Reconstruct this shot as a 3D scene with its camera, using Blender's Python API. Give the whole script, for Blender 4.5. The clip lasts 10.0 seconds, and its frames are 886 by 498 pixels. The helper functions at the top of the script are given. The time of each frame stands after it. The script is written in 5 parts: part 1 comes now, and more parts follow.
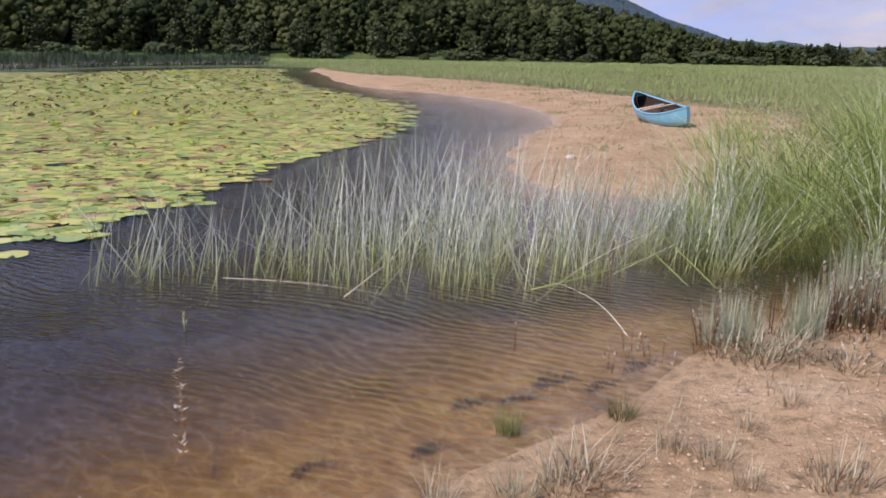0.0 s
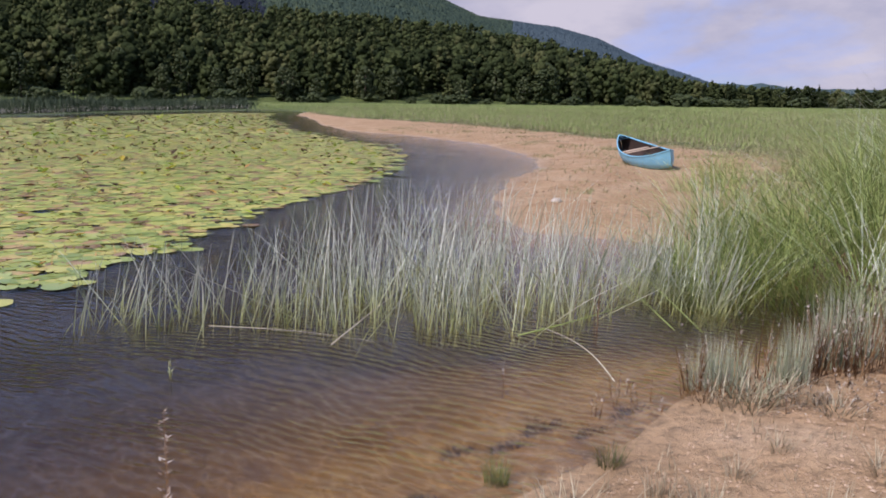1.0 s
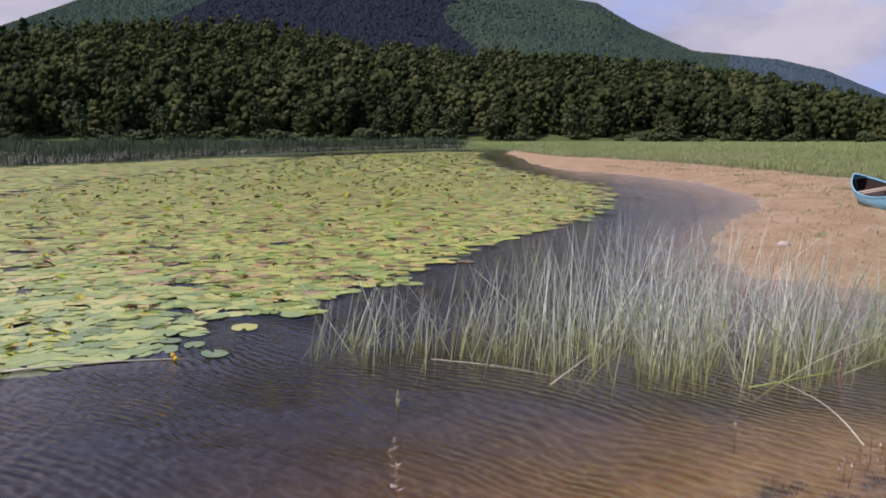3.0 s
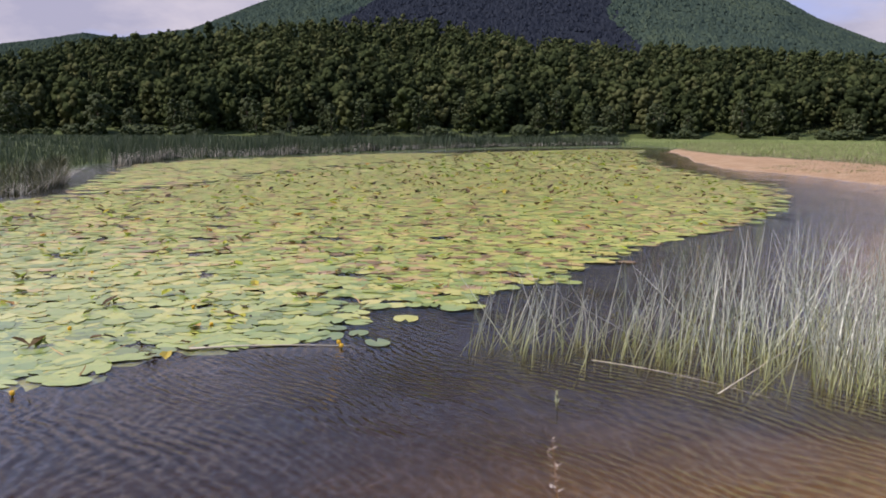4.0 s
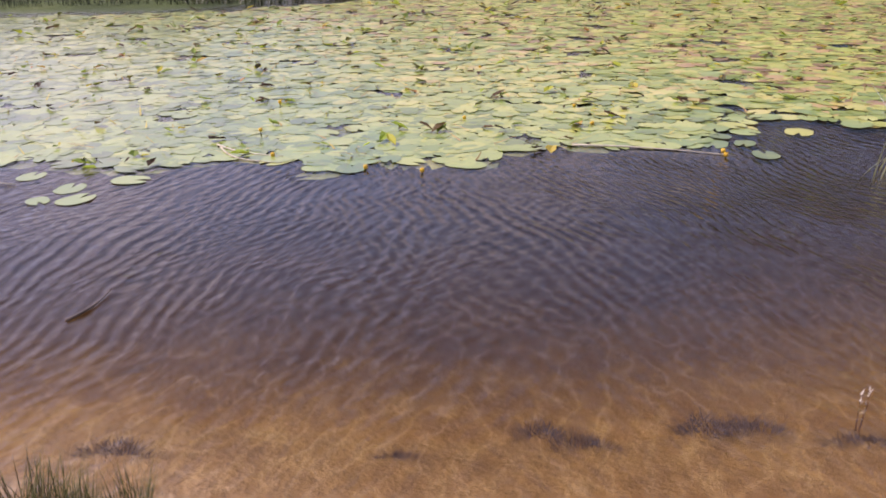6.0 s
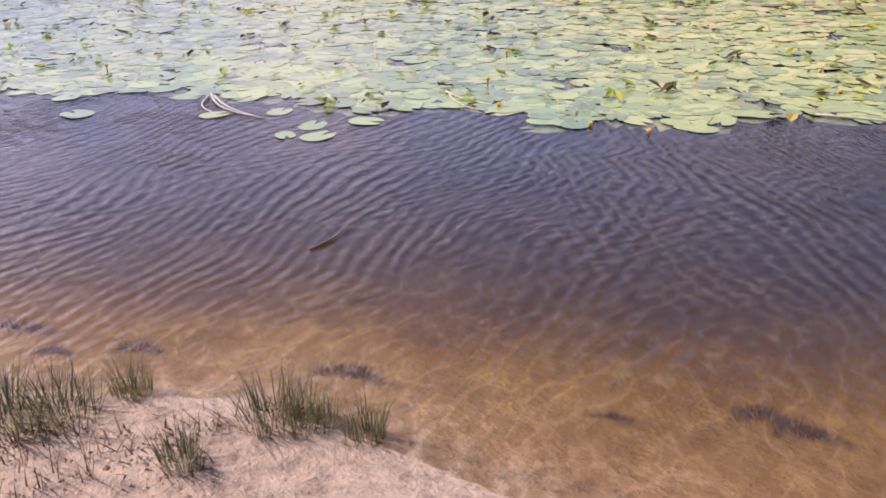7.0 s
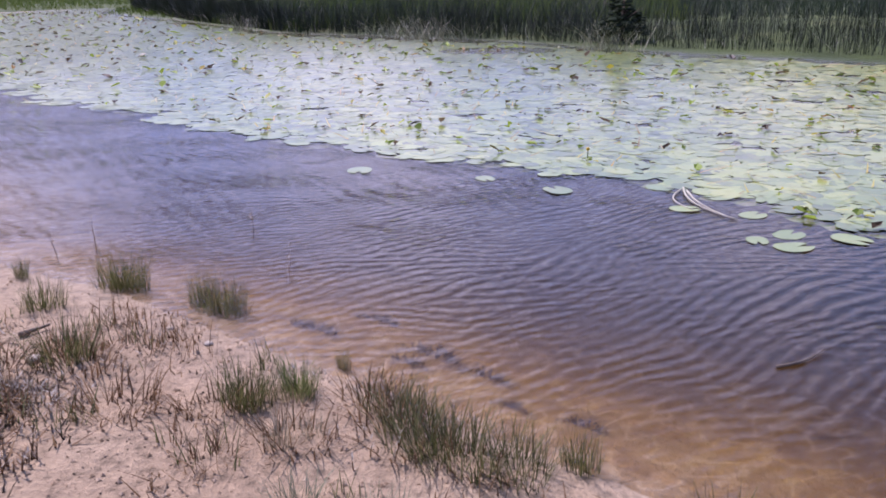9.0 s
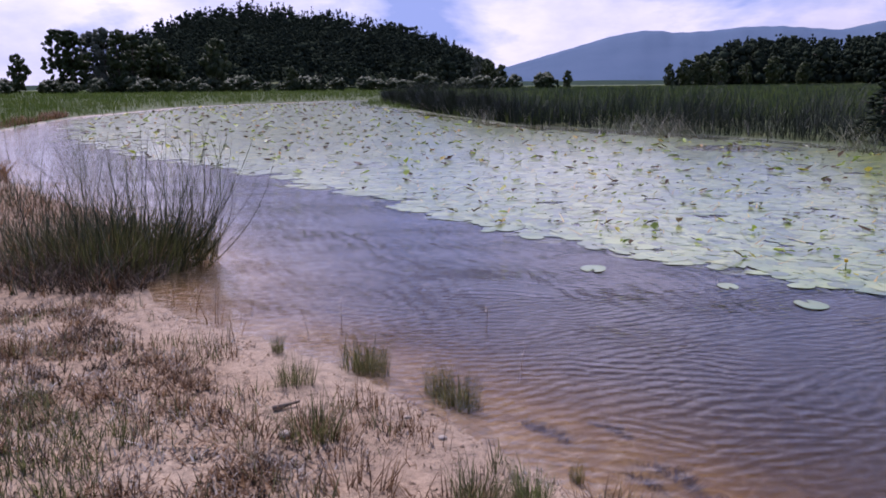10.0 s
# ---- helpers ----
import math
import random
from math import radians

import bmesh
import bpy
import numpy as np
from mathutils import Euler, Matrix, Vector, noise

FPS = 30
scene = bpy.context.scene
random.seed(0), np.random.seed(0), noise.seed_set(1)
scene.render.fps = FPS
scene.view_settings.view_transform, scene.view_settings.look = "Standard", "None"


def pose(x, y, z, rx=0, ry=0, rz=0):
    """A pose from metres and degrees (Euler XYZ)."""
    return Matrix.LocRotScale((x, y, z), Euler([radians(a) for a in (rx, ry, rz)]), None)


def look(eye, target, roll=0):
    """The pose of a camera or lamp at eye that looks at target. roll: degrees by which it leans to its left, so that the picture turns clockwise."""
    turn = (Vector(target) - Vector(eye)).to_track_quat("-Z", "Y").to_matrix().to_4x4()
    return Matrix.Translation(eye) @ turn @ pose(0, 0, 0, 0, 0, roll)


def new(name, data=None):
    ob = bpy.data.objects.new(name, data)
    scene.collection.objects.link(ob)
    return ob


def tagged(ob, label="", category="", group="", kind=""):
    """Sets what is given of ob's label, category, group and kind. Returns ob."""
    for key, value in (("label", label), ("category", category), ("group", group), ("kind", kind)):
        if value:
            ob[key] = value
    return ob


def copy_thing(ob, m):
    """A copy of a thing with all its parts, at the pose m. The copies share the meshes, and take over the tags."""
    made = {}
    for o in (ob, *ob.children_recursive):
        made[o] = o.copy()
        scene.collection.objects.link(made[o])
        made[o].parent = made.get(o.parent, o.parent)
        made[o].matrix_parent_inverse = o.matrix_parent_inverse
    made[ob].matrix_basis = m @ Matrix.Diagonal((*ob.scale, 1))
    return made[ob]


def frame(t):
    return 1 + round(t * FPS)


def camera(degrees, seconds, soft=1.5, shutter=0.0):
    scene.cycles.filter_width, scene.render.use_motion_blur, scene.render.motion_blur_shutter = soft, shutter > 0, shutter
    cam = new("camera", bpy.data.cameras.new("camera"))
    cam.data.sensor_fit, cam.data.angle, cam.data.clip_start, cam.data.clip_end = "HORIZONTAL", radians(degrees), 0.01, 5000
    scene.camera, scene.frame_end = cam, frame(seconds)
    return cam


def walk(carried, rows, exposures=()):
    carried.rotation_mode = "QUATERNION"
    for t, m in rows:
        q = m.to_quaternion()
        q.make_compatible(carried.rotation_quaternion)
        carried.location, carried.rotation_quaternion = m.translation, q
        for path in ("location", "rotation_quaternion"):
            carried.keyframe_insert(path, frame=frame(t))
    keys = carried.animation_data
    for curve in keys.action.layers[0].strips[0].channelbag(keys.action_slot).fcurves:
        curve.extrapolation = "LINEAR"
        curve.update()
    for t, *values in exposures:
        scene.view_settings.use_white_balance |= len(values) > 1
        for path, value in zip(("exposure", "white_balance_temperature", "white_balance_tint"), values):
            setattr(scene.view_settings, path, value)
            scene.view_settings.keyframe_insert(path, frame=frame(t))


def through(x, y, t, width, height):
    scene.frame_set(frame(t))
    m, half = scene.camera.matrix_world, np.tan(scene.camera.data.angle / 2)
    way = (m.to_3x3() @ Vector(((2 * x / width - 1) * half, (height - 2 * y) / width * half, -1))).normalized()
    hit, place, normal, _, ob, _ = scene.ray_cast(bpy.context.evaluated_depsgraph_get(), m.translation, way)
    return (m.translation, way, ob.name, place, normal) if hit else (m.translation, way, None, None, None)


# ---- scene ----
cam = camera(57.0, 10.0, soft=1.8)
# seconds, eye in metres, heading to the left, pitch up, lean to the right in degrees
PATH = [
    (0.0, 0.017, -0.005, 1.516, -0.14, -13.21, -0.88),
    (0.5, 0.026, -0.016, 1.536, -1.44, -11.77, -0.82),
    (1.0, 0.022, -0.019, 1.551, -0.98, -10.28, -0.65),
    (1.5, 0.003, -0.033, 1.565, 2.11, -9.03, -0.17),
    (2.0, -0.017, -0.050, 1.568, 4.73, -8.08, -0.29),
    (2.2, -0.028, -0.057, 1.564, 5.68, -7.88, -0.38),
    (3.3, -0.129, -0.034, 1.571, 17.09, -7.60, -0.10),
    (3.5, -0.142, -0.032, 1.573, 19.50, -7.47, -0.27),
    (4.0, -0.161, -0.041, 1.563, 24.27, -8.00, -0.40),
    (4.5, -0.191, -0.032, 1.525, 28.07, -10.84, -0.10),
    (5.0, -0.242, -0.052, 1.482, 34.16, -15.13, -0.27),
    (5.5, -0.281, -0.108, 1.490, 41.84, -18.85, -0.06),
    (5.7, -0.290, -0.133, 1.502, 44.85, -19.76, 0.35),
    (6.8, -0.328, -0.273, 1.554, 61.57, -24.58, 1.50),
    (7.0, -0.341, -0.297, 1.562, 64.36, -24.52, 1.15),
    (7.5, -0.372, -0.349, 1.548, 72.48, -23.99, 1.25),
    (8.0, -0.401, -0.396, 1.533, 80.37, -22.11, 1.38),
    (8.5, -0.420, -0.441, 1.544, 87.24, -20.09, 0.82),
    (9.0, -0.428, -0.482, 1.562, 95.32, -17.69, 0.71),
    (9.5, -0.434, -0.539, 1.599, 103.51, -14.68, 0.01),
    (10.0, -0.456, -0.601, 1.624, 111.00, -11.34, 0.53),
]
EXPOSURES = [(0.0, 0.38, 6200, 24), (2.0, 0.17, 6150, 26), (3.5, 0.26, 6300, 25), (4.5, 0.44, 6550, 27), (5.5, 0.48, 6700, 33), (8.0, 0.68, 5950, 37), (9.0, 0.44, 5800, 37), (10.0, 0.1, 5750, 37)]
walk(cam, [(t, pose(x, y, z, 90 + pitch, 0, yaw) @ pose(0, 0, 0, 0, 0, -lean)) for t, x, y, z, yaw, pitch, lean in PATH], EXPOSURES)

# ---- world and sun ----
SUN_HEADING, SUN_HEIGHT = 130.0, 54.0          # degrees to the left of the y axis, degrees up
world = bpy.data.worlds.new("world")
scene.world = world
world.use_nodes = True
wn, wl = world.node_tree.nodes, world.node_tree.links
wn.clear()


def wnode(kind, **values):
    n = wn.new(kind)
    for k, v in values.items():
        n.inputs[k].default_value = v
    return n


sky = wn.new("ShaderNodeTexSky")
sky.sky_type, sky.sun_disc = "NISHITA", False
sky.sun_elevation, sky.sun_rotation = radians(SUN_HEIGHT), radians(-SUN_HEADING)
sky.air_density, sky.dust_density, sky.ozone_density = 1.0, 1.0, 2.5
coord = wn.new("ShaderNodeTexCoord")
stretch = wn.new("ShaderNodeMapping")
stretch.inputs["Scale"].default_value = (1.0, 1.0, 2.4)
stretch.inputs["Location"].default_value = (1.7, 0.9, 0.4)
wl.new(coord.outputs["Generated"], stretch.inputs["Vector"])
puffs = wnode("ShaderNodeTexNoise", Scale=3.3, Detail=9.0, Roughness=0.56, Distortion=0.25)
wl.new(stretch.outputs["Vector"], puffs.inputs["Vector"])
cover = wn.new("ShaderNodeValToRGB")
cover.color_ramp.elements[0].position, cover.color_ramp.elements[1].position = 0.44, 0.56
up = wn.new("ShaderNodeSeparateXYZ")
wl.new(coord.outputs["Generated"], up.inputs[0])
thin = wn.new("ShaderNodeMapRange")
for i, q in ((1, 0.26), (2, 0.47), (3, 0.05), (4, -0.20)):
    thin.inputs[i].default_value = q
wl.new(up.outputs["Z"], thin.inputs[0])
dense = wn.new("ShaderNodeMath")
wl.new(puffs.outputs["Fac"], dense.inputs[0])
wl.new(thin.outputs[0], dense.inputs[1])
wl.new(dense.outputs[0], cover.inputs["Fac"])
tone = wnode("ShaderNodeTexNoise", Scale=5.0, Detail=6.0, Roughness=0.6)
wl.new(stretch.outputs["Vector"], tone.inputs["Vector"])
cloud = wn.new("ShaderNodeValToRGB")
cloud.color_ramp.elements[0].color = (2.9, 3.05, 3.75, 1)
cloud.color_ramp.elements[1].color = (4.35, 4.3, 4.55, 1)
cloud.color_ramp.elements[0].position, cloud.color_ramp.elements[1].position = 0.35, 0.62
wl.new(tone.outputs["Fac"], cloud.inputs["Fac"])
mix = wn.new("ShaderNodeMixRGB")
wl.new(cover.outputs["Color"], mix.inputs["Fac"])
clear = wn.new("ShaderNodeMixRGB")
clear.blend_type = "DARKEN"
clear.inputs["Fac"].default_value = 1.0
clear.inputs["Color2"].default_value = (2.3, 3.0, 4.8, 1)
wl.new(sky.outputs["Color"], clear.inputs["Color1"])
wl.new(clear.outputs["Color"], mix.inputs["Color1"])
# clouds brighten towards the sun
a, h = radians(SUN_HEADING), radians(SUN_HEIGHT)
near_sun = wn.new("ShaderNodeVectorMath")
near_sun.operation = "DOT_PRODUCT"
near_sun.inputs[1].default_value = (-math.sin(a) * math.cos(h), math.cos(a) * math.cos(h), math.sin(h))
wl.new(coord.outputs["Generated"], near_sun.inputs[0])
glare = wn.new("ShaderNodeMapRange")
for i, q in ((1, 0.30), (2, 0.80), (3, 0.82), (4, 1.95)):
    glare.inputs[i].default_value = q
wl.new(near_sun.outputs["Value"], glare.inputs[0])
lit = wn.new("ShaderNodeVectorMath")
lit.operation = "SCALE"
wl.new(cloud.outputs["Color"], lit.inputs[0])
wl.new(glare.outputs[0], lit.inputs["Scale"])
back = wnode("ShaderNodeBackground", Strength=0.14)
wl.new(lit.outputs["Vector"], mix.inputs["Color2"])
wl.new(mix.outputs["Color"], back.inputs["Color"])
wl.new(back.outputs["Background"], wn.new("ShaderNodeOutputWorld").inputs["Surface"])

sun = new("sun", bpy.data.lights.new("sun", "SUN"))
sun.data.energy, sun.data.angle, sun.data.color = 4.0, radians(0.5), (1.0, 0.95, 0.86)
a = radians(SUN_HEADING)
sun.matrix_world = look((-math.sin(a) * 50, math.cos(a) * 50, 50 * math.tan(radians(SUN_HEIGHT))), (0, 0, 0))

# ---- materials ----


def material(name, build):
    m = bpy.data.materials.new(name)
    m.use_nodes = True
    m.node_tree.nodes.clear()
    build(Nodes(m.node_tree))
    return m


class Nodes:
    """Short ways to write node trees."""

    def __init__(self, tree):
        self.n, self.l = tree.nodes, tree.links

    def add(self, kind, **ins):
        n = self.n.new("ShaderNode" + kind)
        for k, v in ins.items():
            self.put(n.inputs[k.replace("_", " ")], v)
        return n

    def put(self, socket, v):
        if isinstance(v, bpy.types.NodeSocket):
            self.l.new(v, socket)
        else:
            socket.default_value = (*v, 1) if isinstance(v, tuple) and len(v) == 3 and socket.type == "RGBA" else v

    def place(self):
        return self.add("NewGeometry").outputs["Position"]

    def noise(self, vector, scale, detail=4.0, rough=0.55):
        return self.add("TexNoise", Vector=vector, Scale=scale, Detail=detail, Roughness=rough).outputs["Fac"]

    def ramp(self, fac, stops):
        r = self.add("ValToRGB", Fac=fac)
        e = r.color_ramp.elements
        while len(e) < len(stops):
            e.new(0.5)
        for el, (p, c) in zip(e, stops):
            el.position = p
            el.color = (*c, 1) if isinstance(c, tuple) else (c, c, c, 1)
        return r.outputs["Color"]

    def mix(self, fac, a, b, mode="MIX"):
        m = self.add("MixRGB", Fac=fac, Color1=a, Color2=b)
        m.blend_type = mode
        return m.outputs["Color"]

    def math(self, op, a, b=0.0, c=0.0):
        m = self.add("Math")
        m.operation = op
        for s, v in zip(m.inputs, (a, b, c)):
            self.put(s, v)
        return m.outputs[0]

    def map(self, vector, scale=(1, 1, 1), turn=0.0):
        m = self.add("Mapping", Vector=vector, Rotation=Vector((0, 0, turn)))
        m.vector_type = "TEXTURE"
        m.inputs["Scale"].default_value = [1 / q for q in scale]
        return m.outputs[0]

    def bump(self, height, strength, distance=0.01):
        return self.add("Bump", Height=height, Strength=strength, Distance=distance).outputs[0]

    def surface(self, shader):
        self.l.new(shader, self.add("OutputMaterial").inputs["Surface"])

    def principled(self, colour, rough=0.6, normal=None, metal=0.0, spec=0.5, **more):
        p = self.add("BsdfPrincipled", Base_Color=colour, Roughness=rough, Metallic=metal, **more)
        p.inputs["Specular IOR Level"].default_value = spec
        if normal is not None:
            self.l.new(normal, p.inputs["Normal"])
        self.surface(p.outputs[0])
        return p


def leafy(name, stops, rough=0.5, spec=0.35, through=0.25, big=0.0, source="island", spread=0.55, per_tree=False, foot=None):
    """Plant matter: hue varies from piece to piece and in patches; a part of the light goes through."""
    def build(k):
        own = k.add("ObjectInfo").outputs["Random"] if source == "object" else k.add("NewGeometry").outputs["Random Per Island"]
        where = k.place()
        fac = own
        if per_tree:
            tone = k.add("Attribute")
            tone.attribute_name = "tone"
            fac = k.math("ADD", k.math("MULTIPLY", own, 0.14), k.math("MULTIPLY", tone.outputs["Fac"], 0.86))
        elif big:
            patch = k.noise(where, big, 3.0)
            patch = k.math("MULTIPLY_ADD", patch, 2.2, -0.6)
            fac = k.math("ADD", k.math("MULTIPLY", own, spread), k.math("MULTIPLY", patch, 1 - spread))
        colour = k.ramp(fac, stops)
        if foot is not None:                       # fresh green lower stalk, bleached above
            z = k.add("SeparateXYZ", Vector=where).outputs["Z"]
            colour = k.mix(k.ramp(z, [(0.02, 0.75), (0.26, 0.0)]), colour, foot)
        fine = k.noise(where, 60.0 if not big else max(big * 12, 0.8), 4.0)
        colour = k.mix(0.35, colour, k.mix(1.0, colour, k.ramp(fine, [(0.3, 0.35), (0.7, 1.0)]), "MULTIPLY"))
        p = k.add("BsdfPrincipled", Base_Color=colour, Roughness=rough)
        p.inputs["Specular IOR Level"].default_value = spec
        if per_tree:                               # leafage breaks up the rounded clumps
            k.l.new(k.bump(k.noise(where, 1.1, 4.0, 0.7), 1.0, 1.6), p.inputs["Normal"])
        t = k.add("BsdfTranslucent", Color=colour)
        m = k.add("MixShader", Fac=through)
        k.l.new(p.outputs[0], m.inputs[1])
        k.l.new(t.outputs[0], m.inputs[2])
        k.surface(m.outputs[0])
    return material(name, build)


def build_ground(k):
    where = k.place()
    z = k.add("SeparateXYZ", Vector=where).outputs["Z"]
    attr = k.add("Attribute")
    attr.attribute_name = "cover"
    cover = attr.outputs["Fac"]
    patch = k.noise(where, 0.9, 5.0)
    grain = k.noise(where, 45.0, 6.0, 0.7)
    crumb = k.noise(where, 14.0, 6.0, 0.68)
    sand = k.ramp(patch, [(0.3, (0.34, 0.215, 0.11)), (0.55, (0.44, 0.295, 0.165)), (0.75, (0.51, 0.37, 0.23))])
    west = k.add("MapRange", Value=k.add("SeparateXYZ", Vector=where).outputs["Y"])        # paler towards the south
    for i, q in ((1, 0.3), (2, 2.4), (3, 0.32), (4, 0.0)):
        west.inputs[i].default_value = q
    sand = k.mix(west.outputs[0], sand, (0.56, 0.45, 0.34))
    sand = k.mix(0.75, sand, k.ramp(crumb, [(0.34, 0.30), (0.48, 0.82), (0.66, 1.12)]), "MULTIPLY")
    sand = k.mix(0.5, sand, k.ramp(grain, [(0.3, 0.6), (0.6, 1.05)]), "MULTIPLY")
    # the water's browning and dimming with depth is painted into the silty bed
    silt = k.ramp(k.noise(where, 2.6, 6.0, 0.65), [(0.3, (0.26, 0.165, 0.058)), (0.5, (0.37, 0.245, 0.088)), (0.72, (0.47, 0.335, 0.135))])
    deep_brown = k.ramp(k.noise(where, 1.3, 4.0), [(0.3, (0.065, 0.038, 0.02)), (0.7, (0.15, 0.088, 0.043))])
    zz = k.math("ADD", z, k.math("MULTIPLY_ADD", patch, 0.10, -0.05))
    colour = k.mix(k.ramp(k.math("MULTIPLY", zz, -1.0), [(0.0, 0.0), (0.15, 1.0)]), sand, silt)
    colour = k.mix(k.ramp(k.math("MULTIPLY", zz, -1.0), [(0.16, 0.0), (0.78, 1.0)]), colour, deep_brown)
    mud = k.add("Attribute")
    mud.attribute_name = "mud"
    colour = k.mix(mud.outputs["Fac"], colour, deep_brown)
    turf = k.ramp(k.noise(where, 0.35, 6.0, 0.65), [(0.3, (0.04, 0.058, 0.018)), (0.55, (0.075, 0.10, 0.028)), (0.75, (0.14, 0.145, 0.05))])
    edge = k.ramp(k.math("ADD", cover, k.math("MULTIPLY_ADD", k.noise(where, 0.5, 6.0, 0.7), 0.9, -0.45)), [(0.35, 0.0), (0.65, 1.0)])
    colour = k.mix(edge, colour, turf)
    wet = k.ramp(k.math("ADD", k.math("MULTIPLY", z, 1.0), 0.0), [(0.0, 0.35), (0.05, 0.85)])
    ripple = k.add("TexWave", Vector=k.map(where, (1, 1, 0.2), radians(125 + 90)), Scale=1.7, Distortion=3.0, Detail=1.0)
    ripple.inputs["Detail Scale"].default_value = 1.2
    height = k.math("ADD", k.math("MULTIPLY", crumb, 1.0), k.math("MULTIPLY", grain, 0.5))
    height = k.math("ADD", height, k.math("MULTIPLY", ripple.outputs["Fac"], k.ramp(k.math("MULTIPLY", z, -1.0), [(0.0, 0.0), (0.05, 0.12)])))
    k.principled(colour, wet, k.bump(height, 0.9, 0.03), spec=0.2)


def build_water(k):
    where = k.place()
    axes = k.add("SeparateXYZ", Vector=where)
    x, y = axes.outputs["X"], axes.outputs["Y"]

    def ease(value, a, b, lo, hi):
        m = k.add("MapRange", Value=value)
        m.interpolation_type = "SMOOTHSTEP"
        for i, q in ((1, a), (2, b), (3, lo), (4, hi)):
            m.inputs[i].default_value = q
        return m.outputs[0]

    warp = k.add("TexNoise", Vector=where, Scale=0.45, Detail=2.0)
    bent = k.add("VectorMath")
    bent.operation = "MULTIPLY_ADD"
    k.put(bent.inputs[0], warp.outputs["Color"])
    bent.inputs[1].default_value = (1.0, 1.0, 0.0)
    k.put(bent.inputs[2], where)
    flow = bent.outputs[0]
    # three trains of wavelets that swing round along the bank: crest angle, wavelength scale, share in each stretch
    south, north = ease(y, -3.5, 0.5, 1.0, 0.25), ease(y, -0.5, 4.0, 0.2, 1.0)
    parts = []
    for crest, scale, share, seed in ((102, 3.9, south, 0.0), (132, 3.3, 0.8, 3.7), (158, 4.2, north, 8.1)):
        w = k.add("TexWave", Vector=k.map(flow, (1, 1, 1), radians(crest + 90)), Scale=scale, Distortion=5.0, Detail=2.0)
        w.inputs["Detail Scale"].default_value = 0.6
        w.inputs["Detail Roughness"].default_value = 0.6
        w.inputs["Phase Offset"].default_value = seed
        along = k.map(where, (1.0, 2.0, 1), radians(crest))
        shift = k.add("VectorMath")
        k.put(shift.inputs[0], along)
        shift.inputs[1].default_value = (seed * 3.1, seed * 1.7, 0.0)
        patch = k.ramp(k.noise(shift.outputs[0], 0.9, 3.0), [(0.36, 0.12), (0.62, 1.0)])
        chop = k.noise(k.map(flow, (1.0, 2.9, 1), radians(crest)), 6.5 * scale / 2, 3.0, 0.55)
        body = k.math("ADD", k.math("MULTIPLY", w.outputs["Fac"], patch), k.math("MULTIPLY", chop, 0.9))
        parts.append(k.math("MULTIPLY", body, share))
    height = k.math("ADD", k.math("ADD", parts[0], parts[1]), parts[2])
    calm = k.ramp(k.noise(where, 0.5, 3.0), [(0.36, 0.6), (0.62, 1.0)])
    ruffle = ease(k.math("MULTIPLY_ADD", x, 2.0, y), 4.0, 14.0, 1.0, 0.5)
    height = k.math("MULTIPLY", k.math("MULTIPLY", height, calm), k.math("MULTIPLY", ruffle, ease(y, -4.5, 1.0, 0.38, 1.0)))
    normal = k.bump(height, 1.0, 0.0068)
    # painted caustics: a noise net in the tint brightens and dims the bed
    caustics = k.noise(k.map(where, (1.0, 1.7, 1), radians(128)), 4.2, 2.0, 0.5)
    see = k.add("BsdfTransparent", Color=k.ramp(caustics, [(0.36, (0.75, 0.68, 0.56)), (0.465, (0.83, 0.77, 0.66)), (0.505, (1.0, 0.98, 0.92)), (0.545, (0.84, 0.78, 0.67)), (0.66, (0.76, 0.69, 0.57))]))
    shine = k.add("BsdfGlossy", Color=(1.0, 1.0, 1.0), Roughness=0.055, Normal=normal)
    slant = k.add("LayerWeight", Blend=0.5, Normal=normal)
    gloss = k.math("MULTIPLY_ADD", k.math("POWER", slant.outputs["Facing"], 4.8), 0.97, 0.024)
    m = k.add("MixShader", Fac=gloss)
    k.l.new(see.outputs[0], m.inputs[1])
    k.l.new(shine.outputs[0], m.inputs[2])
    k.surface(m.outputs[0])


def plain(name, colour, rough=0.5, vary=0.3, scale=8.0, metal=0.0, spec=0.5, bump=0.2):
    def build(k):
        where = k.place()
        n = k.noise(where, scale, 6.0, 0.65)
        dark = tuple(c * (1 - vary) for c in colour)
        k.principled(k.ramp(n, [(0.3, dark), (0.7, colour)]), rough, k.bump(k.noise(where, scale * 6, 4.0), bump, 0.005), metal, spec)
    return material(name, build)




def build_murk(k):
    """Peaty silt hanging in the water: a brown veil that thickens with the depth of water below it."""
    where = k.place()
    column = k.add("Attribute")
    column.attribute_name = "column"
    d = k.add("BsdfDiffuse", Color=k.ramp(k.noise(where, 0.8, 4.0), [(0.3, (0.040, 0.027, 0.016)), (0.7, (0.066, 0.045, 0.026))]))
    t = k.add("BsdfTransparent", Color=(1.0, 0.97, 0.92))
    m = k.add("MixShader", Fac=column.outputs["Fac"])
    k.l.new(t.outputs[0], m.inputs[1])
    k.l.new(d.outputs[0], m.inputs[2])
    k.surface(m.outputs[0])


MURK = material("silt veil", build_murk)
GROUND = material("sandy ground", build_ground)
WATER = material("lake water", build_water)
PAD_STOPS = [(0.0, (0.09, 0.13, 0.035)), (0.22, (0.18, 0.26, 0.05)), (0.48, (0.31, 0.38, 0.075)), (0.70, (0.45, 0.47, 0.10)), (0.84, (0.56, 0.50, 0.13)), (0.93, (0.48, 0.30, 0.13)), (1.0, (0.21, 0.12, 0.05))]


